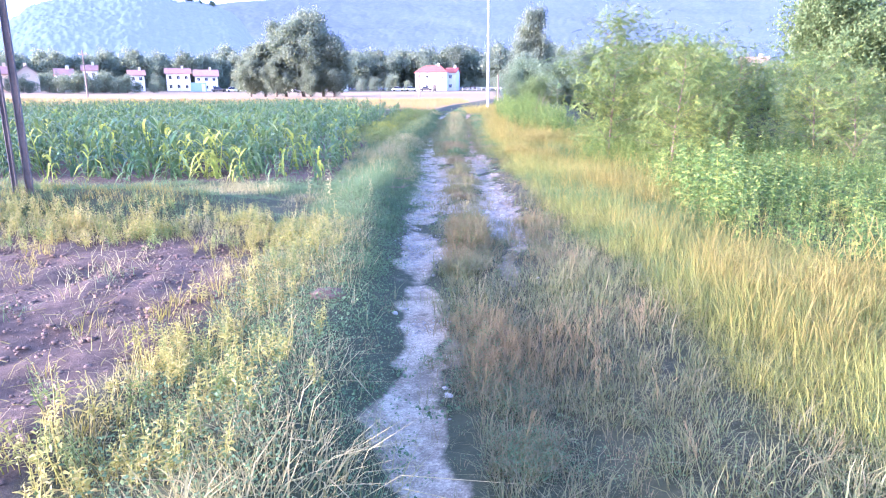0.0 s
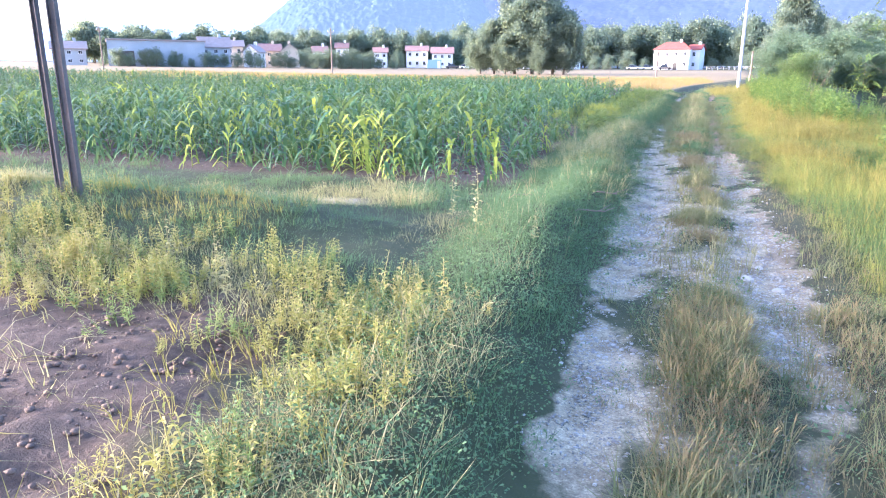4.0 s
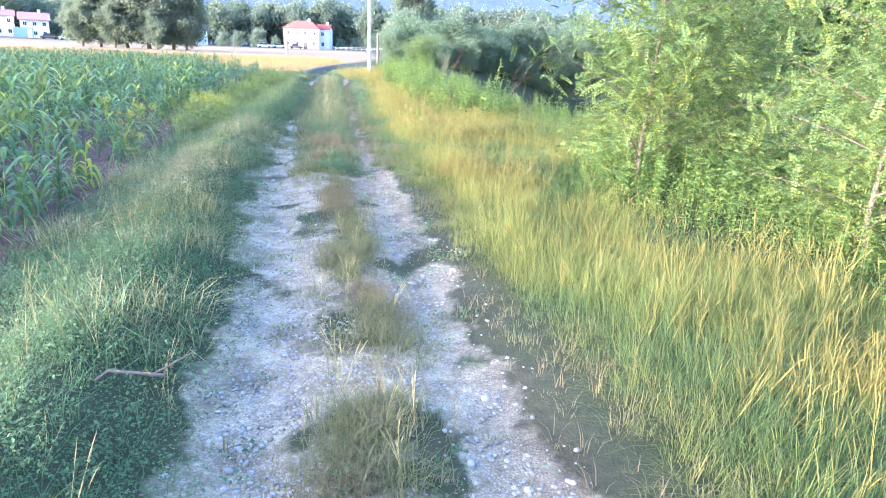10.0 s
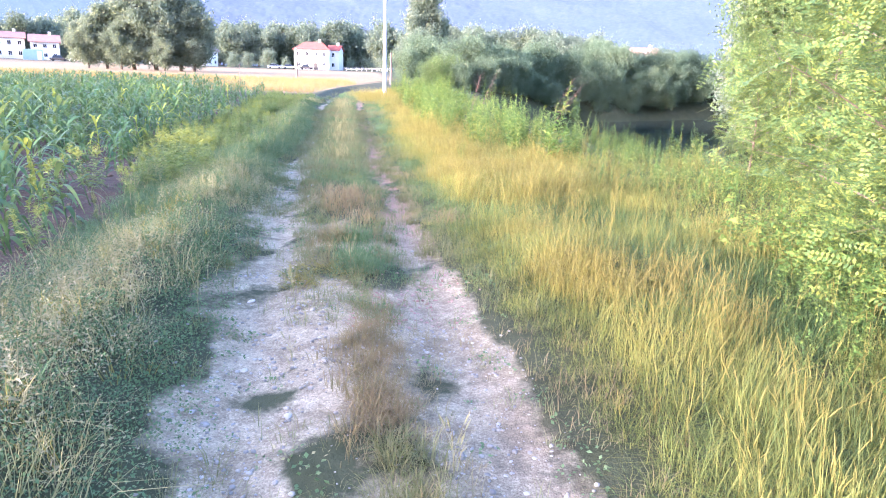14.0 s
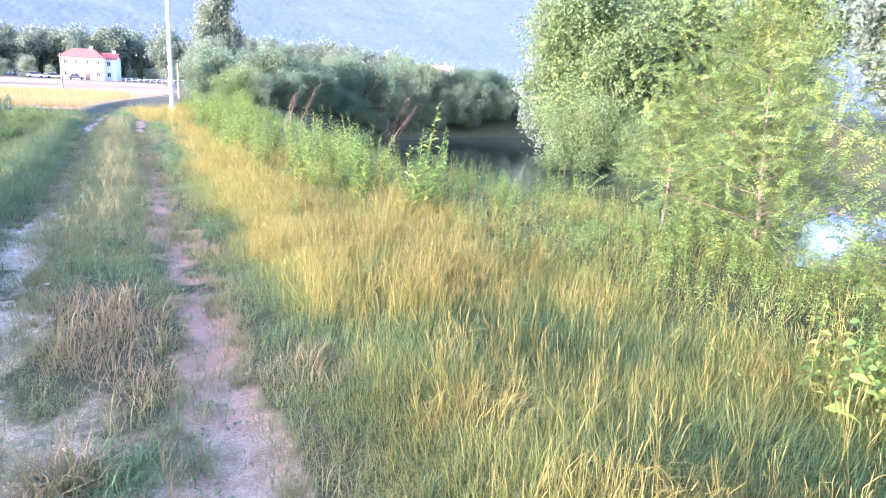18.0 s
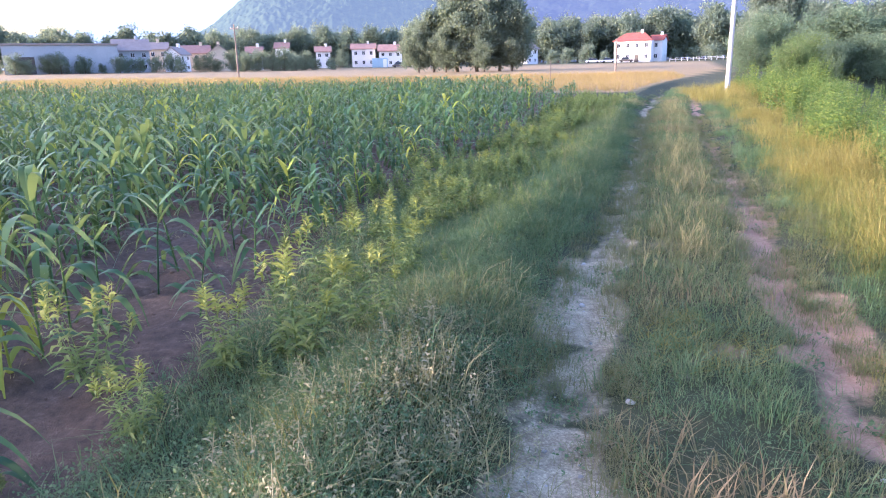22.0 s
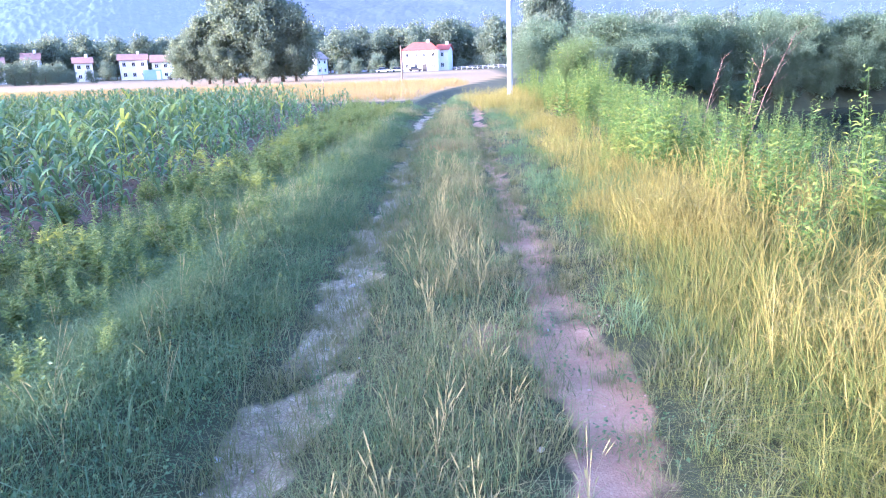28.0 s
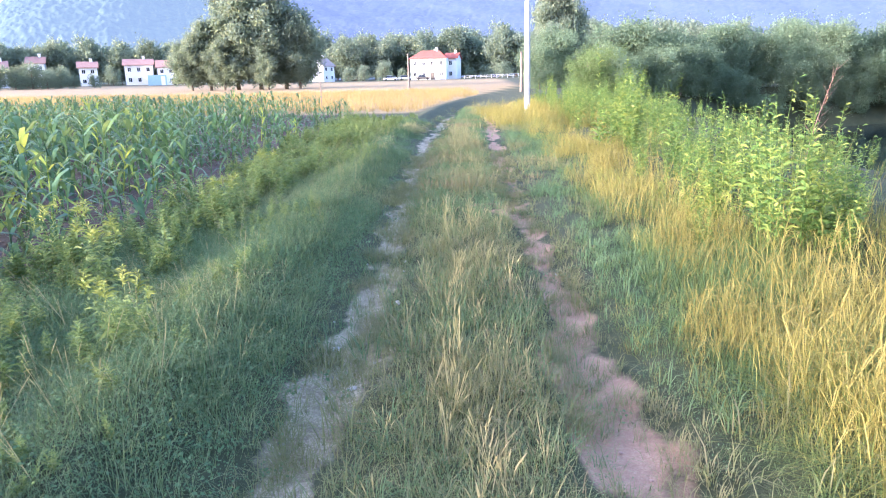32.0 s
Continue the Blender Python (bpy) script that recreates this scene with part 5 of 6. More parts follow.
def house(name, x, y, turn, w, d, h, roof_h, walls="plaster", roof="tile", cols=4, floors=2, label="", door=True, hip=0.0, shutters=False):
    ob = thing(name, x, y, float(gz(x, y)) - 0.1, label or "white two-storey house with a red tiled roof", "house", "houses of the village", turn)
    bm = box(-w / 2, w / 2, -d / 2, d / 2, 0, h)
    a, b = bm.verts.new((-w / 2, 0, h + roof_h)), bm.verts.new((w / 2, 0, h + roof_h))
    part("wall", bm, M[walls], ob)
    bm = bmesh.new()
    o, t = 0.5, 0.18
    drop = roof_h * o / (d / 2)
    prof = [(-d / 2 - o, h - drop), (0, h + roof_h), (d / 2 + o, h - drop), (d / 2 + o, h - drop + t), (0, h + roof_h + t * 1.3), (-d / 2 - o, h - drop + t)]
    ends = [[bm.verts.new((sx, py, pz)) for py, pz in prof] for sx in (-w / 2 - o, w / 2 + o)]
    for e, s in zip(ends, (1, -1)):
        for k in (1, 4):
            e[k].co.x += s * hip
    for k in range(6):
        bm.faces.new((ends[0][k], ends[0][(k + 1) % 6], ends[1][(k + 1) % 6], ends[1][k]))
    for e in ends:
        bm.faces.new((e[0], e[1], e[4], e[5]))
        bm.faces.new((e[1], e[2], e[3], e[4]))
    bmesh.ops.recalc_face_normals(bm, faces=bm.faces)
    r = part("roof", bm, M[roof], ob)
    for sx in () if hip else (-w / 2, w / 2):
        bm = bmesh.new()
        q = [[bm.verts.new((sx + dx, py, pz)) for py, pz in ((-d / 2, h - 0.02), (d / 2, h - 0.02), (0, h + roof_h - 0.02))] for dx in (-0.05, 0.05)]
        bm.faces.new(q[0]), bm.faces.new(q[1])
        for k in range(3):
            bm.faces.new((q[0][k], q[0][(k + 1) % 3], q[1][(k + 1) % 3], q[1][k]))
        part("gable", bm, M[walls], ob)
    part("chimney", box(w * 0.15, w * 0.15 + 0.7, -0.35, 0.35, h + roof_h * 0.6, h + roof_h + 1.0, 0.03), M[walls], r)
    storey = h / floors
    for f in range(floors):
        for c in range(cols):
            cx = -w / 2 + w * (c + 0.5) / cols
            z0 = f * storey + storey * 0.32
            is_door = door and f == 0 and c == cols // 2
            ww, wh = (0.9, storey * 0.42) if not is_door else (1.2, storey * 0.66)
            z0 = 0.05 if is_door else z0
            win = part("door" if is_door else "window", box(cx - ww / 2, cx + ww / 2, -d / 2 - 0.06, -d / 2 + 0.02, z0, z0 + wh, 0.01), M["white" if not is_door else "shutter"], ob)
            if not is_door:
                for s in (-1, 1):
                    part("pane", box(cx + s * ww * 0.24 - ww * 0.2, cx + s * ww * 0.24 + ww * 0.2, -d / 2 - 0.075, -d / 2 - 0.064, z0 + 0.08, z0 + wh - 0.08), M["glass"], win)
                    if shutters:
                        part("shutter", box(cx + s * (ww / 2 + 0.28) - 0.26, cx + s * (ww / 2 + 0.28) + 0.26, -d / 2 - 0.1, -d / 2 - 0.005, z0 - 0.03, z0 + wh + 0.03, 0.01), M["shutter"], win)
    return ob


def place(bearing, dist):
    """A spot by its bearing (degrees right of straight ahead) and distance from the middle of the lane walk."""
    a = math.radians(bearing)
    return -4.9 + dist * math.sin(a), 19 + dist * math.cos(a)


house("farmhouse", 4.6, 235, -12, 10.6, 9, 6.2, 2.1, cols=4, label="white two-storey farmhouse with a red tiled roof", hip=3.2)
house("house", 11.6, 238, -16, 3.6, 7, 6.2, 1.4, cols=1, label="narrow white house wing with a low red roof", door=False)
for b, dist, turn, w, d, h, rh, walls, roof, cols, lab in (
        (-47.9, 185, 44, 9, 8, 4.4, 1.6, "grey_wall", "roof_dark", 3, "pale farm building with a brown roof"),
        (-37.2, 182, 40, 9, 9, 5.6, 2.4, "grey_wall", "roof_dark", 3, "grey house with a brown gable roof"),
        (-35.7, 200, 34, 9, 8, 6.2, 1.6, "ochre", "roof_dark", 3, "ochre house with a brown roof"),
        (-34.0, 180, 100, 7, 4.5, 4.6, 1.5, "plaster", "roof_dark", 2, "small white house with a bright gable"),
        (-32.6, 195, 33, 8, 8, 5.0, 1.8, "ochre", "tile_pale", 3, "brick-coloured house with a red roof"),
        (-30.9, 190, 120, 8, 6, 4.8, 2.0, "ochre", "roof_dark", 2, "ochre house with a steep gable"),
        (-28.2, 200, 28, 5, 6, 5.0, 1.5, "plaster", "tile_pale", 2, "small white house behind the trees"),
        (-26.0, 230, 20, 5, 6, 7.0, 1.5, "plaster", "tile_pale", 2, "small white house up the slope"),
        (-22.8, 215, 22, 5.2, 6, 5.4, 1.3, "plaster", "tile_pale", 2, "white two-storey house with grey shutters"),
        (-19.5, 226, 18, 9.0, 8, 6.2, 1.5, "plaster", "tile_pale", 3, "white two-storey house with a low red roof"),
        (-17.3, 222, 16, 8.6, 8, 5.4, 1.8, "plaster", "tile_pale", 3, "white terraced house with a red roof"),
        (-13.3, 220, 12, 8.0, 8, 5.2, 1.8, "plaster", "tile_pale", 3, "white house behind the big trees"),
        (-6.2, 226, 60, 7.0, 7, 5.4, 2.2, "plaster", "roof_dark", 2, "white gabled house beside the big trees"),
        (30.2, 190, -30, 8.0, 8, 7.0, 2.0, "plaster", "tile_pale", 2, "white house with a red roof above the treetops")):
    x, y = place(b, dist)
    house("house", x, y, turn, w * 0.82, d * 0.85, h * 0.92, rh, walls, roof, cols, 2, lab, door=False)


def warehouse(x, y, turn, w, d, h):
    ob = thing("warehouse", x, y, float(gz(x, y)) - 0.1, "long pale grey warehouse with a flat roof", "warehouse", turn=turn)
    part("wall", box(-w / 2, w / 2, -d / 2, d / 2, 0, h), M["grey_wall"], ob)
    part("roof", box(-w / 2 - 0.3, w / 2 + 0.3, -d / 2 - 0.3, d / 2 + 0.3, h + 0.004, h + 0.35, 0.04), M["roof_dark"], ob)
    for k in range(8):
        cx = -w / 2 + w * (k + 0.5) / 8
        part("panel_rib", box(cx - w / 16 - 0.06, cx - w / 16 + 0.06, -d / 2 - 0.05, -d / 2 - 0.002, 0.1, h - 0.1), M["grey_wall"], ob)
    part("gate", box(-w * 0.4, -w * 0.4 + 3.5, -d / 2 - 0.06, -d / 2 - 0.003, 0.05, 3.6, 0.02), M["shutter"], ob)


warehouse(*place(-41.8, 178), 42, 22, 14, 6.0)


def parked_car(x, y, turn, paint, label):
    ob = thing("car", x, y, float(gz(x, y)), label, "car", "cars parked by the houses", turn)
    bm = box(-2.05, 2.05, -0.82, 0.82, 0.28, 0.82, 0.12)
    part("body", bm, M[paint], ob)
    bm = bmesh.new()
    ring = [[bm.verts.new((px, s * py, pz)) for px, py, pz in ((-1.5, 0.74, 0.82), (1.0, 0.74, 0.82), (0.45, 0.62, 1.42), (-1.1, 0.62, 1.42))] for s in (-1, 1)]
    bm.faces.new(ring[0]), bm.faces.new(ring[1][::-1])
    for k in range(4):
        bm.faces.new((ring[0][k], ring[1][k], ring[1][(k + 1) % 4], ring[0][(k + 1) % 4]))
    bmesh.ops.recalc_face_normals(bm, faces=bm.faces)
    cab = part("cabin", bm, M["glass"], ob)
    part("roof", box(-1.08, 0.43, -0.61, 0.61, 1.424, 1.47, 0.02), M[paint], cab)
    for wx, wy in ((-1.3, -0.8), (1.3, -0.8), (-1.3, 0.8), (1.3, 0.8)):
        part("wheel", tube([(wx, wy - 0.1, 0.31), (wx, wy - 0.099, 0.31), (wx, wy + 0.099, 0.31), (wx, wy + 0.1, 0.31)], [0.01, 0.31, 0.31, 0.01], 14), M["rubber"], ob)


for x, y, turn, paint, lab in ((-7.5, 226, 5, "white", "white car parked on the village road"), (2.0, 228, 0, "shutter", "dark car parked before the farmhouse"), (-3.2, 227, 10, "white", "white car beside the farmhouse"),
                               (-56, 205, 20, "white", "white car before the terraced houses"), (-60, 204, 15, "shutter", "dark car before the terraced houses"), (-36, 200, 10, "white", "white car under the big trees")):
    parked_car(x, y, turn, paint, lab)

x, y = place(-18.2, 196)
ob = thing("container", x, y, float(gz(x, y)), "pale blue storage container at the field edge", "container", turn=18)
part("body", box(-2.2, 2.2, -1.2, 1.2, 0.05, 2.6, 0.05), M["blue"], ob)
for k in range(9):
    part("rib", box(-2.1 + k * 0.5, -2.0 + k * 0.5, -1.24, -1.202, 0.15, 2.5), M["blue"], ob)
part("door", box(0.9, 1.9, -1.27, -1.245, 0.1, 2.3, 0.01), M["white"], ob)

# white rail along the village road
rail = thing("road_rail", 14, 226, float(gz(14, 226)), "pale rail fence along the village road", "fence")
post_m = mesh_np("post", *tube([(0, 0, -0.1), (0, 0, 0.5), (0, 0, 0.95)], [0.06, 0.06, 0.05], 6), M["white"])
for k in range(16):
    part("post", post_m, None, rail).matrix_basis = pose(k * 1.6, 0.1 * k, 0.024 * k)
for z in (0.45, 0.85):
    part("rail", tube([(0, 0, z), (12, 0.75, z + 0.18), (24, 1.5, z + 0.36)], [0.04, 0.04, 0.04], 6), M["white"], rail)


def wooden_pole(x, y, h, arm):
    ob = thing("wooden_pole", x, y, float(gz(x, y)) - 0.2, "weathered wooden line pole in the field", "pole", "line poles in the fields")
    part("shaft", tube([(0, 0, 0), (0.03, 0, h / 2), (0, 0, h)], [0.13, 0.11, 0.08], 8), M["wood"], ob)
    if arm:
        bar = part("crossarm", box(-0.6, 0.6, -0.05, 0.05, h - 0.6, h - 0.48, 0.01), M["wood"], ob)
        for s in (-0.5, 0, 0.5):
            part("insulator", tube([(s, 0, h - 0.48), (s, 0, h - 0.40), (s, 0, h - 0.3)], [0.04, 0.06, 0.03], 8), M["white"], bar)


wooden_pole(*place(-47.7, 115), 7.0, True)
wooden_pole(*place(-29.5, 95), 7.0, True)
wooden_pole(-3.2, 110, 4.2, False)
wooden_pole(5.9, 84, 3.4, False)

# rough field stake with a climbing weed, right of the maize
x, y = -8.0, 62.0
ob = thing("field_stake", x, y, float(gz(x, y)), "thin wooden stake at the stubble's edge", "stake")
part("stick", tube([(0, 0, -0.2), (0.02, 0.01, 0.9), (0.0, 0.03, 1.7)], [0.03, 0.028, 0.02], 6), M["wood"], ob)


def steel_posts(x, y):
    """Two rusty channel posts side by side in the grass bank."""
    for k, (dx, dy, w, h) in enumerate(((0.0, 0.0, 0.045, 2.78), (0.15, 0.05, 0.07, 2.83))):
        ob = thing("steel_post", x + dx, y + dy, float(gz(x, y)) - 0.2, "dark rusty steel post standing in the grass bank" if k else "thin rusty steel post beside a wider one", "post", "pair of steel posts", 12)
        bm = box(-w / 2, w / 2, -0.006, 0.006, 0, h)
        part("web", bm, M["rust"], ob)
        for s in (-1, 1):
            part("flange", box(s * w / 2 - 0.005, s * w / 2 + 0.005, -0.03, 0.03, 0, h, 0.002), M["rust"], ob)
        if k:
            part("bracket", box(-0.13, -0.041, -0.03, -0.01, h - 0.42, h - 0.32, 0.003), M["rust"], ob)


steel_posts(-10.95, 8.8)

# trees behind and between the houses
rows = []
for k in range(120):
    x, y = place(-16 + k * 0.36 + rng.normal(0, 0.2), 255 + rng.uniform(0, 45))
    rows.append((x, y, rng.uniform(0, 360), rng.uniform(1.15, 2.1)))
for k in range(90):
    x, y = place(-47 + k * 0.36 + rng.normal(0, 0.2), 232 + rng.uniform(0, 45))
    rows.append((x, y, rng.uniform(0, 360), rng.uniform(0.8, 1.5)))
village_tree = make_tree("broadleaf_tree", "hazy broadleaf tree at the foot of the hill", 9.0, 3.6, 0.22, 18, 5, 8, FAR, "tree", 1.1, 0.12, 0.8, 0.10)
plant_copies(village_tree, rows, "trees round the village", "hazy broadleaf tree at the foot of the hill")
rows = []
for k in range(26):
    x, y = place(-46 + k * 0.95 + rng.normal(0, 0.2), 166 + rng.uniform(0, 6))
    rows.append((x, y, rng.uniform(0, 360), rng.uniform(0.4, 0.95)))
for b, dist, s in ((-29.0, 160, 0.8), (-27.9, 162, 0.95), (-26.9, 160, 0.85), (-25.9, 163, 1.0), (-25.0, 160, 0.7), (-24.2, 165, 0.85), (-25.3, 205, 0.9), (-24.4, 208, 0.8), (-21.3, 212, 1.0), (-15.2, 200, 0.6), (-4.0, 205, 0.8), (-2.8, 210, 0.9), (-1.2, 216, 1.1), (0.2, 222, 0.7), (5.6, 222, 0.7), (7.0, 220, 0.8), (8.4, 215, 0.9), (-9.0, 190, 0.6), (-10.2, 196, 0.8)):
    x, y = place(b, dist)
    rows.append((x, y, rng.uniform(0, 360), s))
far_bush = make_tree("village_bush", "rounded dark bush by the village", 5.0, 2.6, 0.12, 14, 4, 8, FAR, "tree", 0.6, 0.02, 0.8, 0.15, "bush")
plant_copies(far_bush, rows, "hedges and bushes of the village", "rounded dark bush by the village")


def cypress(h):
    ob = thing("cypress", 0, 0, 0, "slim dark cypress on the hilltop", "tree", "cypresses on the hilltop")
    part("trunk", tube([(0, 0, -3), (0, 0, h * 0.5)], [0.4, 0.2], 6), M["bark"], ob)
    t = rng.uniform(0.05, 1, 260)
    r, a = 0.16 * h * (1 - t) ** 0.7 * (0.4 + 0.6 * np.minimum(1, t * 6)) * rng.uniform(0.5, 1, 260), rng.uniform(0, 6.28, 260)
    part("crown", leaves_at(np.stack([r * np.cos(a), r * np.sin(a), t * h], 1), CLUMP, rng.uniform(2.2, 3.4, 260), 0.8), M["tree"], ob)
    return ob


tree0 = cypress(18.0)
for k, (b, e) in enumerate(((-21.6, 8.0), (-21.3, 8.2), (-20.9, 8.25), (-20.2, 8.1), (-19.9, 8.0), (-22.6, 7.7), (-19.0, 7.85))):
    x, y = 680 * math.sin(math.radians(b)) - 5, 680 * math.cos(math.radians(b)) + 15
    m = pose(x, y, 680 * math.tan(math.radians(e)) - 11, 0, 0, 50 * k)
    t = tree0 if k == 0 else copy_thing(tree0, m)
    t.matrix_basis = m @ Matrix.Scale(0.8 + 0.12 * (k % 5), 4)
castle = thing("hilltop_house", 668 * math.sin(math.radians(-17.8)) - 5, 668 * math.cos(math.radians(-17.8)) + 15, 668 * math.tan(math.radians(7.3)) - 3, "pale stone house on the hilltop", "house", turn=18)
part("wall", box(-7, 7, -5, 5, -6, 7), M["plaster"], castle)
part("roof", box(-7.5, 7.5, -5.5, 5.5, 7.004, 8.0, 0.3), M["tile"], castle)
part("tower", box(3, 6.5, -3, 1, 8.01, 12, 0.1), M["plaster"], castle)

for k, b in enumerate((-23.5, -22.0, -20.6, -19.4, -18.6, -17.0, -16.2, -15.2)):
    x, y = 676 * math.sin(math.radians(b)) - 5, 676 * math.cos(math.radians(b)) + 15
    e = float(np.interp(b, [-25.5, -22.4, -20.8, -18, -13.8], [7.0, 7.65, 7.9, 7.45, 6.8]))
    tr = copy_thing(village_tree, pose(x, y, 676 * math.tan(math.radians(e)) - 6, 0, 0, 47 * k))
    tr.matrix_basis = pose(x, y, 676 * math.tan(math.radians(e)) - 6, 0, 0, 47 * k) @ Matrix.Scale(1.1 + 0.2 * (k % 3), 4)
    tagged(tr, "dark tree on the wooded hilltop", group="trees on the hilltop")

# ---- single plants and marks along the lane ----
def yellow_weed(h):
    ob = thing("flowering_weed", 0, 0, 0, "yellow-tipped weed standing above the verge", "weed", "yellow-tipped weeds by the maize")
    stems = []
    tips = []
    for k in range(6):
        hk, a = h * rng.uniform(0.6, 1.0), k * 1.05 + rng.normal(0, 0.3)
        off = np.array([math.cos(a), math.sin(a)]) * rng.uniform(0.04, 0.2)
        v, f = leafy_weed(hk, 30, 0.17, 0.03)
        stems.append((v + np.stack([off[0] * v[:, 2] / hk * 1.4, off[1] * v[:, 2] / hk * 1.4, 0 * v[:, 2]], 1), f))
        v, f = leafy_weed(hk * 0.28, 20, 0.10, 0.026, 1.0)
        tips.append((v + (off[0] * 1.3, off[1] * 1.3, hk * 0.86), f))
    part("stem", join(*stems), M["weed"], ob, "green leafy stems")
    tagged(part("flower_head", join(*tips), M["weed_tip"], ob), "yellow-green leaf tips", kind="stuff")
    return ob


yw = yellow_weed(0.75)
for k, (x, y, s) in enumerate(((-5.5, 31.4, 0.72), (-6.3, 33.0, 0.85), (-6.9, 33.6, 0.9), (-5.9, 35.4, 0.8), (-6.6, 22.9, 1.0), (-6.25, 23.2, 0.85), (-6.95, 22.7, 0.8), (-6.9, 24.1, 1.0), (-6.4, 24.4, 0.8), (-6.6, 25.0, 0.9), (-7.6, 22.4, 0.9), (-7.0, 22.0, 0.6),
                               (-6.6, 26.6, 0.8), (-7.7, 21.2, 0.9), (-6.5, 29.4, 0.75), (-7.0, 28.2, 0.8), (-6.0, 38.0, 0.8), (-7.3, 19.4, 0.6))):
    m = pose(x, y, float(gz(x, y)) - 0.02, 4 * math.sin(k), 5 * math.cos(2 * k), 70 * k)
    w = yw if k == 0 else copy_thing(yw, m)
    w.matrix_basis = m @ Matrix.Scale(s, 4)

spike = thing("dead_weed", -7.0, 9.35, float(gz(-7.0, 9.35)) - 0.02, "upright pale spiky weed alone in the grass", "weed", "spiky weeds in the verge")
part("stem", leafy_weed(0.62, 34, 0.09, 0.028, 0.8), M["dry_sunlit"], spike)
for x, y, s in ((-7.35, 9.9, 0.9), (-8.3, 7.4, 0.7), (-8.1, 7.2, 0.6), (-8.9, 7.7, 0.75), (-6.4, 8.8, 0.5)):
    copy_thing(spike, pose(x, y, float(gz(x, y)) - 0.02, 3, 0, 200 * s)).scale = (s, s, s)

hill_ = thing("mole_heap", -6.52, 4.73, float(gz(-6.52, 4.73)), "small heap of fresh dark earth in the grass", "earth heap")
bm = bmesh.new()
bmesh.ops.create_icosphere(bm, subdivisions=3, radius=1.0)
for v in bm.verts:
    k = 1 + 0.18 * noise.noise(v.co * 3.0) + 0.08 * noise.noise(v.co * 9.0)
    v.co = (v.co.x * 0.13 * k, v.co.y * 0.10 * k, max(-0.03, v.co.z * 0.055 * k))
part("earth", bm, M["clod"], hill_)


def dead_stalk(x, y, h, lean_):
    """A leaning bare brown stalk with thin side twigs."""
    ob = thing("dead_stalk", x, y, float(gz(x, y)) - 0.05, "leaning bare reddish-brown dead weed stalk", "weed", "dead stalks on the bank")
    tubes = [tube([(0, 0, 0), (lean_ * 0.45, 0, h * 0.55), (lean_, 0, h)], [0.008, 0.006, 0.003], 5)]
    for k in range(14):
        t = 0.4 + 0.6 * k / 14
        p0 = np.array([lean_ * t, 0, h * t])
        a = k * 2.4
        d = np.array([math.cos(a) * 0.6 + lean_ * 0.3, math.sin(a) * 0.6, 0.7]) * rng.uniform(0.12, 0.28)
        tubes.append(tube([p0, p0 + d * 0.6, p0 + d], [0.0035, 0.003, 0.0015], 3))
    part("stalk", join(*tubes), M["twig"], ob)


for x, y, h, l in ((1.0, 34.2, 1.9, 0.7), (0.6, 33.5, 1.7, 0.3), (2.6, 32.2, 1.8, 0.9), (2.9, 32.6, 1.6, 1.1), (1.4, 36.5, 1.7, 0.4)):
    dead_stalk(x, y, h, l)

# a few larger stones and sticks on the track
def lone_stone(s):
    bm = bmesh.new()
    bmesh.ops.create_icosphere(bm, subdivisions=2, radius=s)
    for v in bm.verts:
        k = 1 + 0.25 * noise.noise(v.co * (2.0 / s) * 0.5 + Vector((s * 90, 0, 0)))
        v.co = (v.co.x * k, v.co.y * k * 0.8, v.co.z * k * 0.55)
    me = bpy.data.meshes.new("stone")
    bm.to_mesh(me)
    bm.free()
    me.materials.append(M["stone"])
    me.polygons.foreach_set("use_smooth", np.zeros(len(me.polygons), bool))
    return me


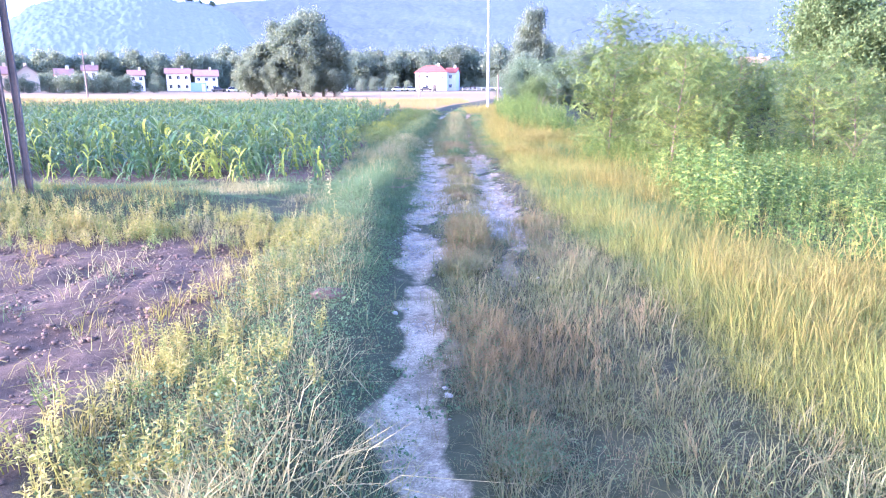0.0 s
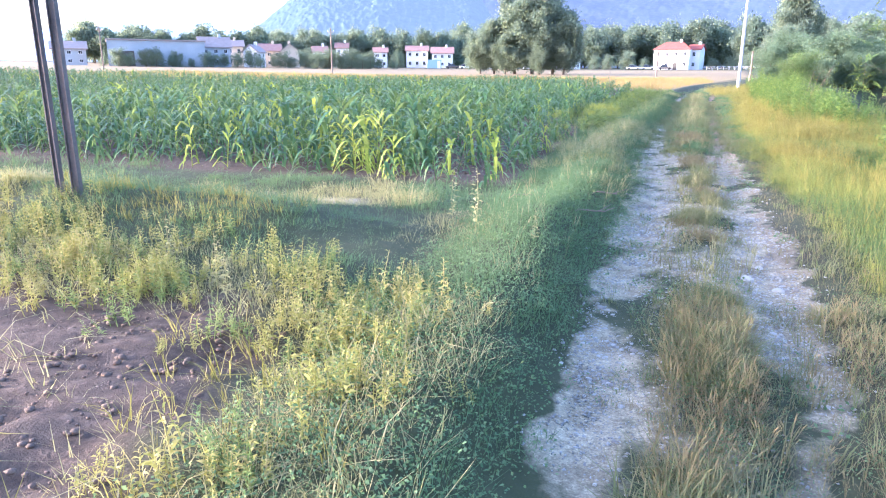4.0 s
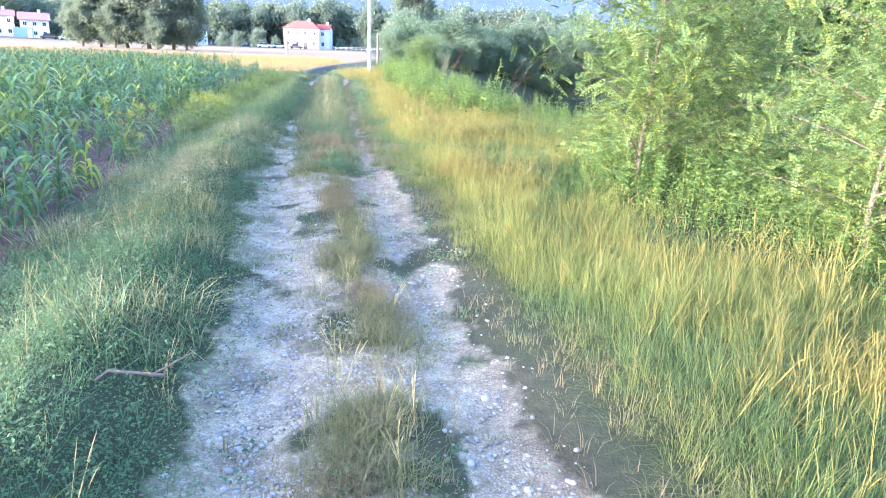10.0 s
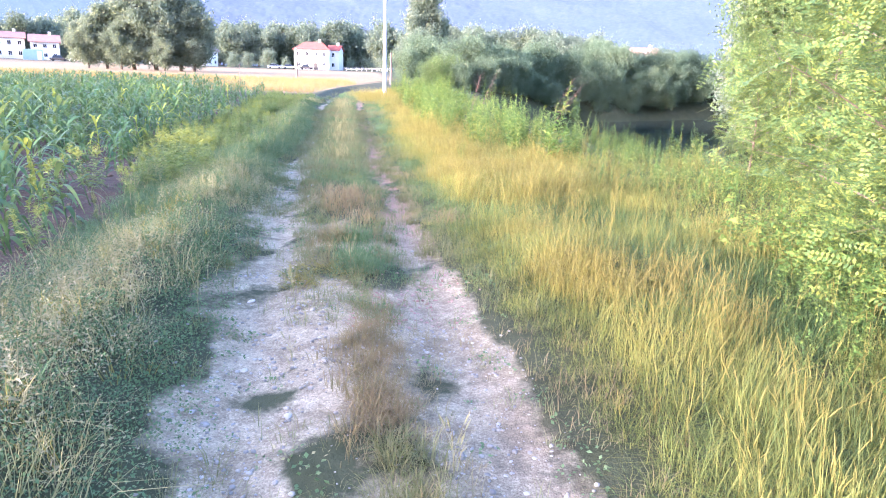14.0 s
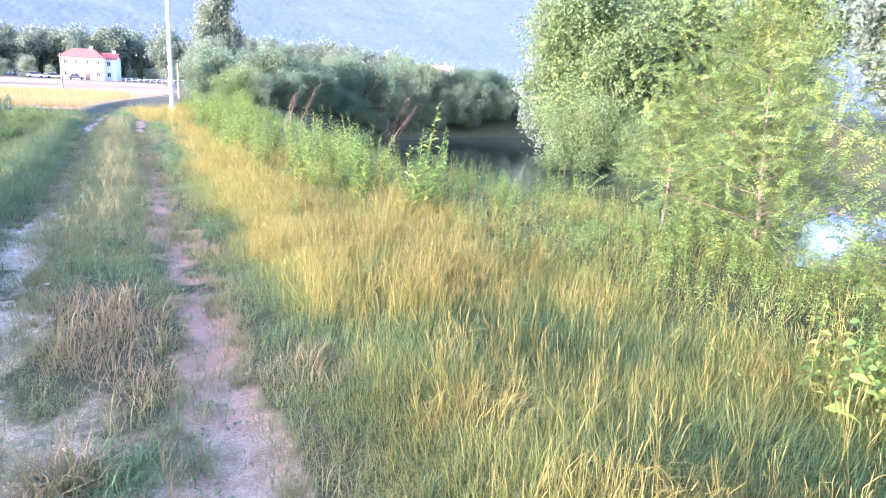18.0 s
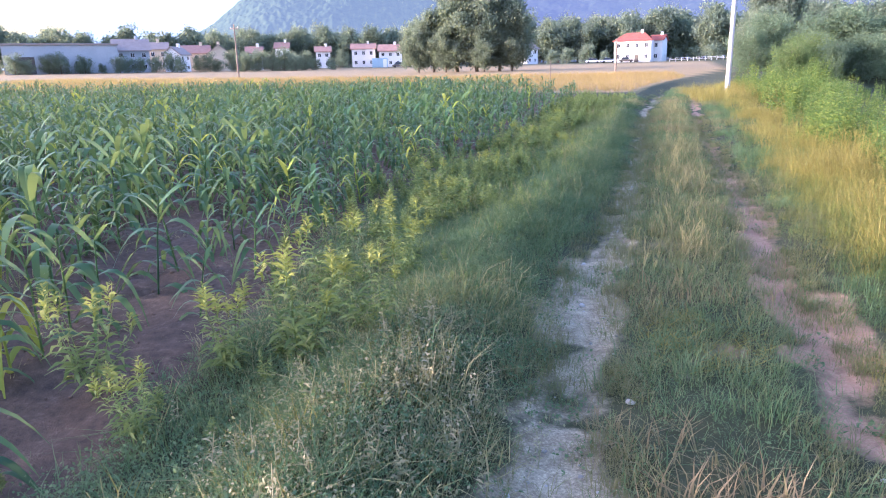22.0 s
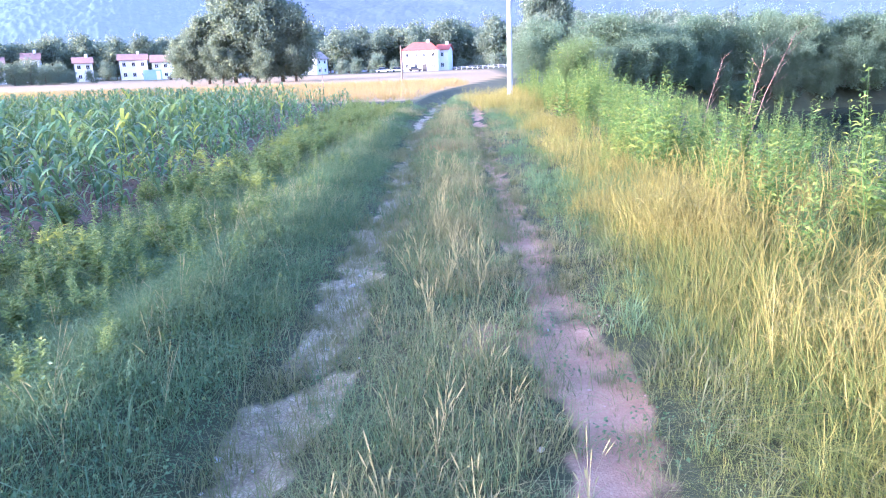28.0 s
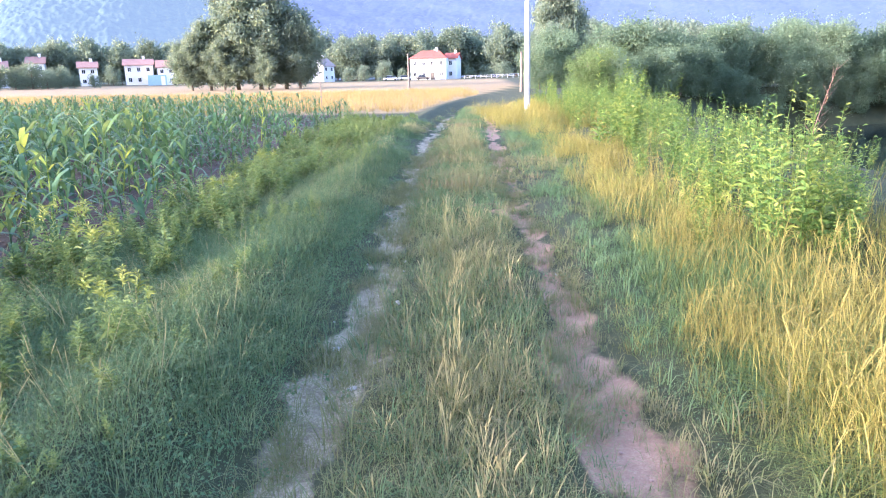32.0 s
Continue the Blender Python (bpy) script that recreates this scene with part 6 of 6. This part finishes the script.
forms = [lone_stone(s) for s in (0.016, 0.022, 0.03)]
for k in range(45):
    y = rng.uniform(3, 34)
    x = float((rut_left if k % 3 else rut_right)(y)) + rng.normal(0, 0.22)
    st = tagged(new("stone", forms[k % 3]), "pale limestone cobble lying on the track", "stone", "loose stones on the track")
    st.matrix_basis = pose(x, y, float(gz(x, y)) + 0.003, rng.uniform(-15, 15), rng.uniform(-15, 15), rng.uniform(0, 360))


def fallen_stick(x, y, turn, length):
    ob = thing("fallen_stick", x, y, float(gz(x, y)) + 0.06, "pale bare stick lying in the verge grass", "stick", "sticks in the verge", turn)
    part("stem", tube([(-length / 2, 0, 0), (-0.1, 0.03, 0.03), (0.15, -0.02, 0.02), (length / 2, 0.04, 0.05)], [0.007, 0.009, 0.008, 0.004], 6), M["wood"], ob)
    part("twig", tube([(0.1, 0, 0.02), (0.2, 0.08, 0.05), (0.26, 0.16, 0.06)], [0.005, 0.004, 0.002], 5), M["wood"], ob)


for x, y, turn, length in ((-6.1, 10.7, 15, 0.55), (-6.0, 11.9, -5, 0.3), (-6.9, 11.4, 40, 0.4)):
    fallen_stick(x, y, turn, length)


# flattened straw left on the middle strip
def straw_patch(x, y, r, n, label):
    a, q = rng.uniform(0, 6.28, n), r * np.sqrt(rng.uniform(size=n))
    px, py = x + q * np.cos(a), y + 1.3 * q * np.sin(a)
    temps = []
    for _ in range(6):
        v, f = tuft(9, 0.22, 0.006, 0.06, 0.7, 2)
        temps.append((v * (1, 1, 0.45) + np.stack([v[:, 2] * 0.7, 0 * v[:, 2], 0 * v[:, 2]], 1), f))
    put("straw_patch", temps, px, py, rng.uniform(0.6, 1.1, n), "straw", label, "straw")


for x, y, s, m in ((-4.77, 9.19, 2.0, 2), (-4.58, 8.97, 2.3, 1), (-4.62, 9.6, 1.2, 2), (-5.4, 9.3, 1.0, 0), (-5.75, 10.2, 1.0, 2)):
    st = tagged(new("stone", forms[m]), "larger pale limestone cobble half sunk in the rut", "stone", "loose stones on the track")
    st.matrix_basis = pose(x, y, float(gz(x, y)) + 0.004, 8, -6, 200 * x) @ Matrix.Scale(s, 4)

straw_patch(-4.25, 23.7, 0.36, 85, "flattened dry straw on the middle strip")
straw_patch(-4.9, 18.2, 0.30, 70, "small heap of dead grass between the ruts")
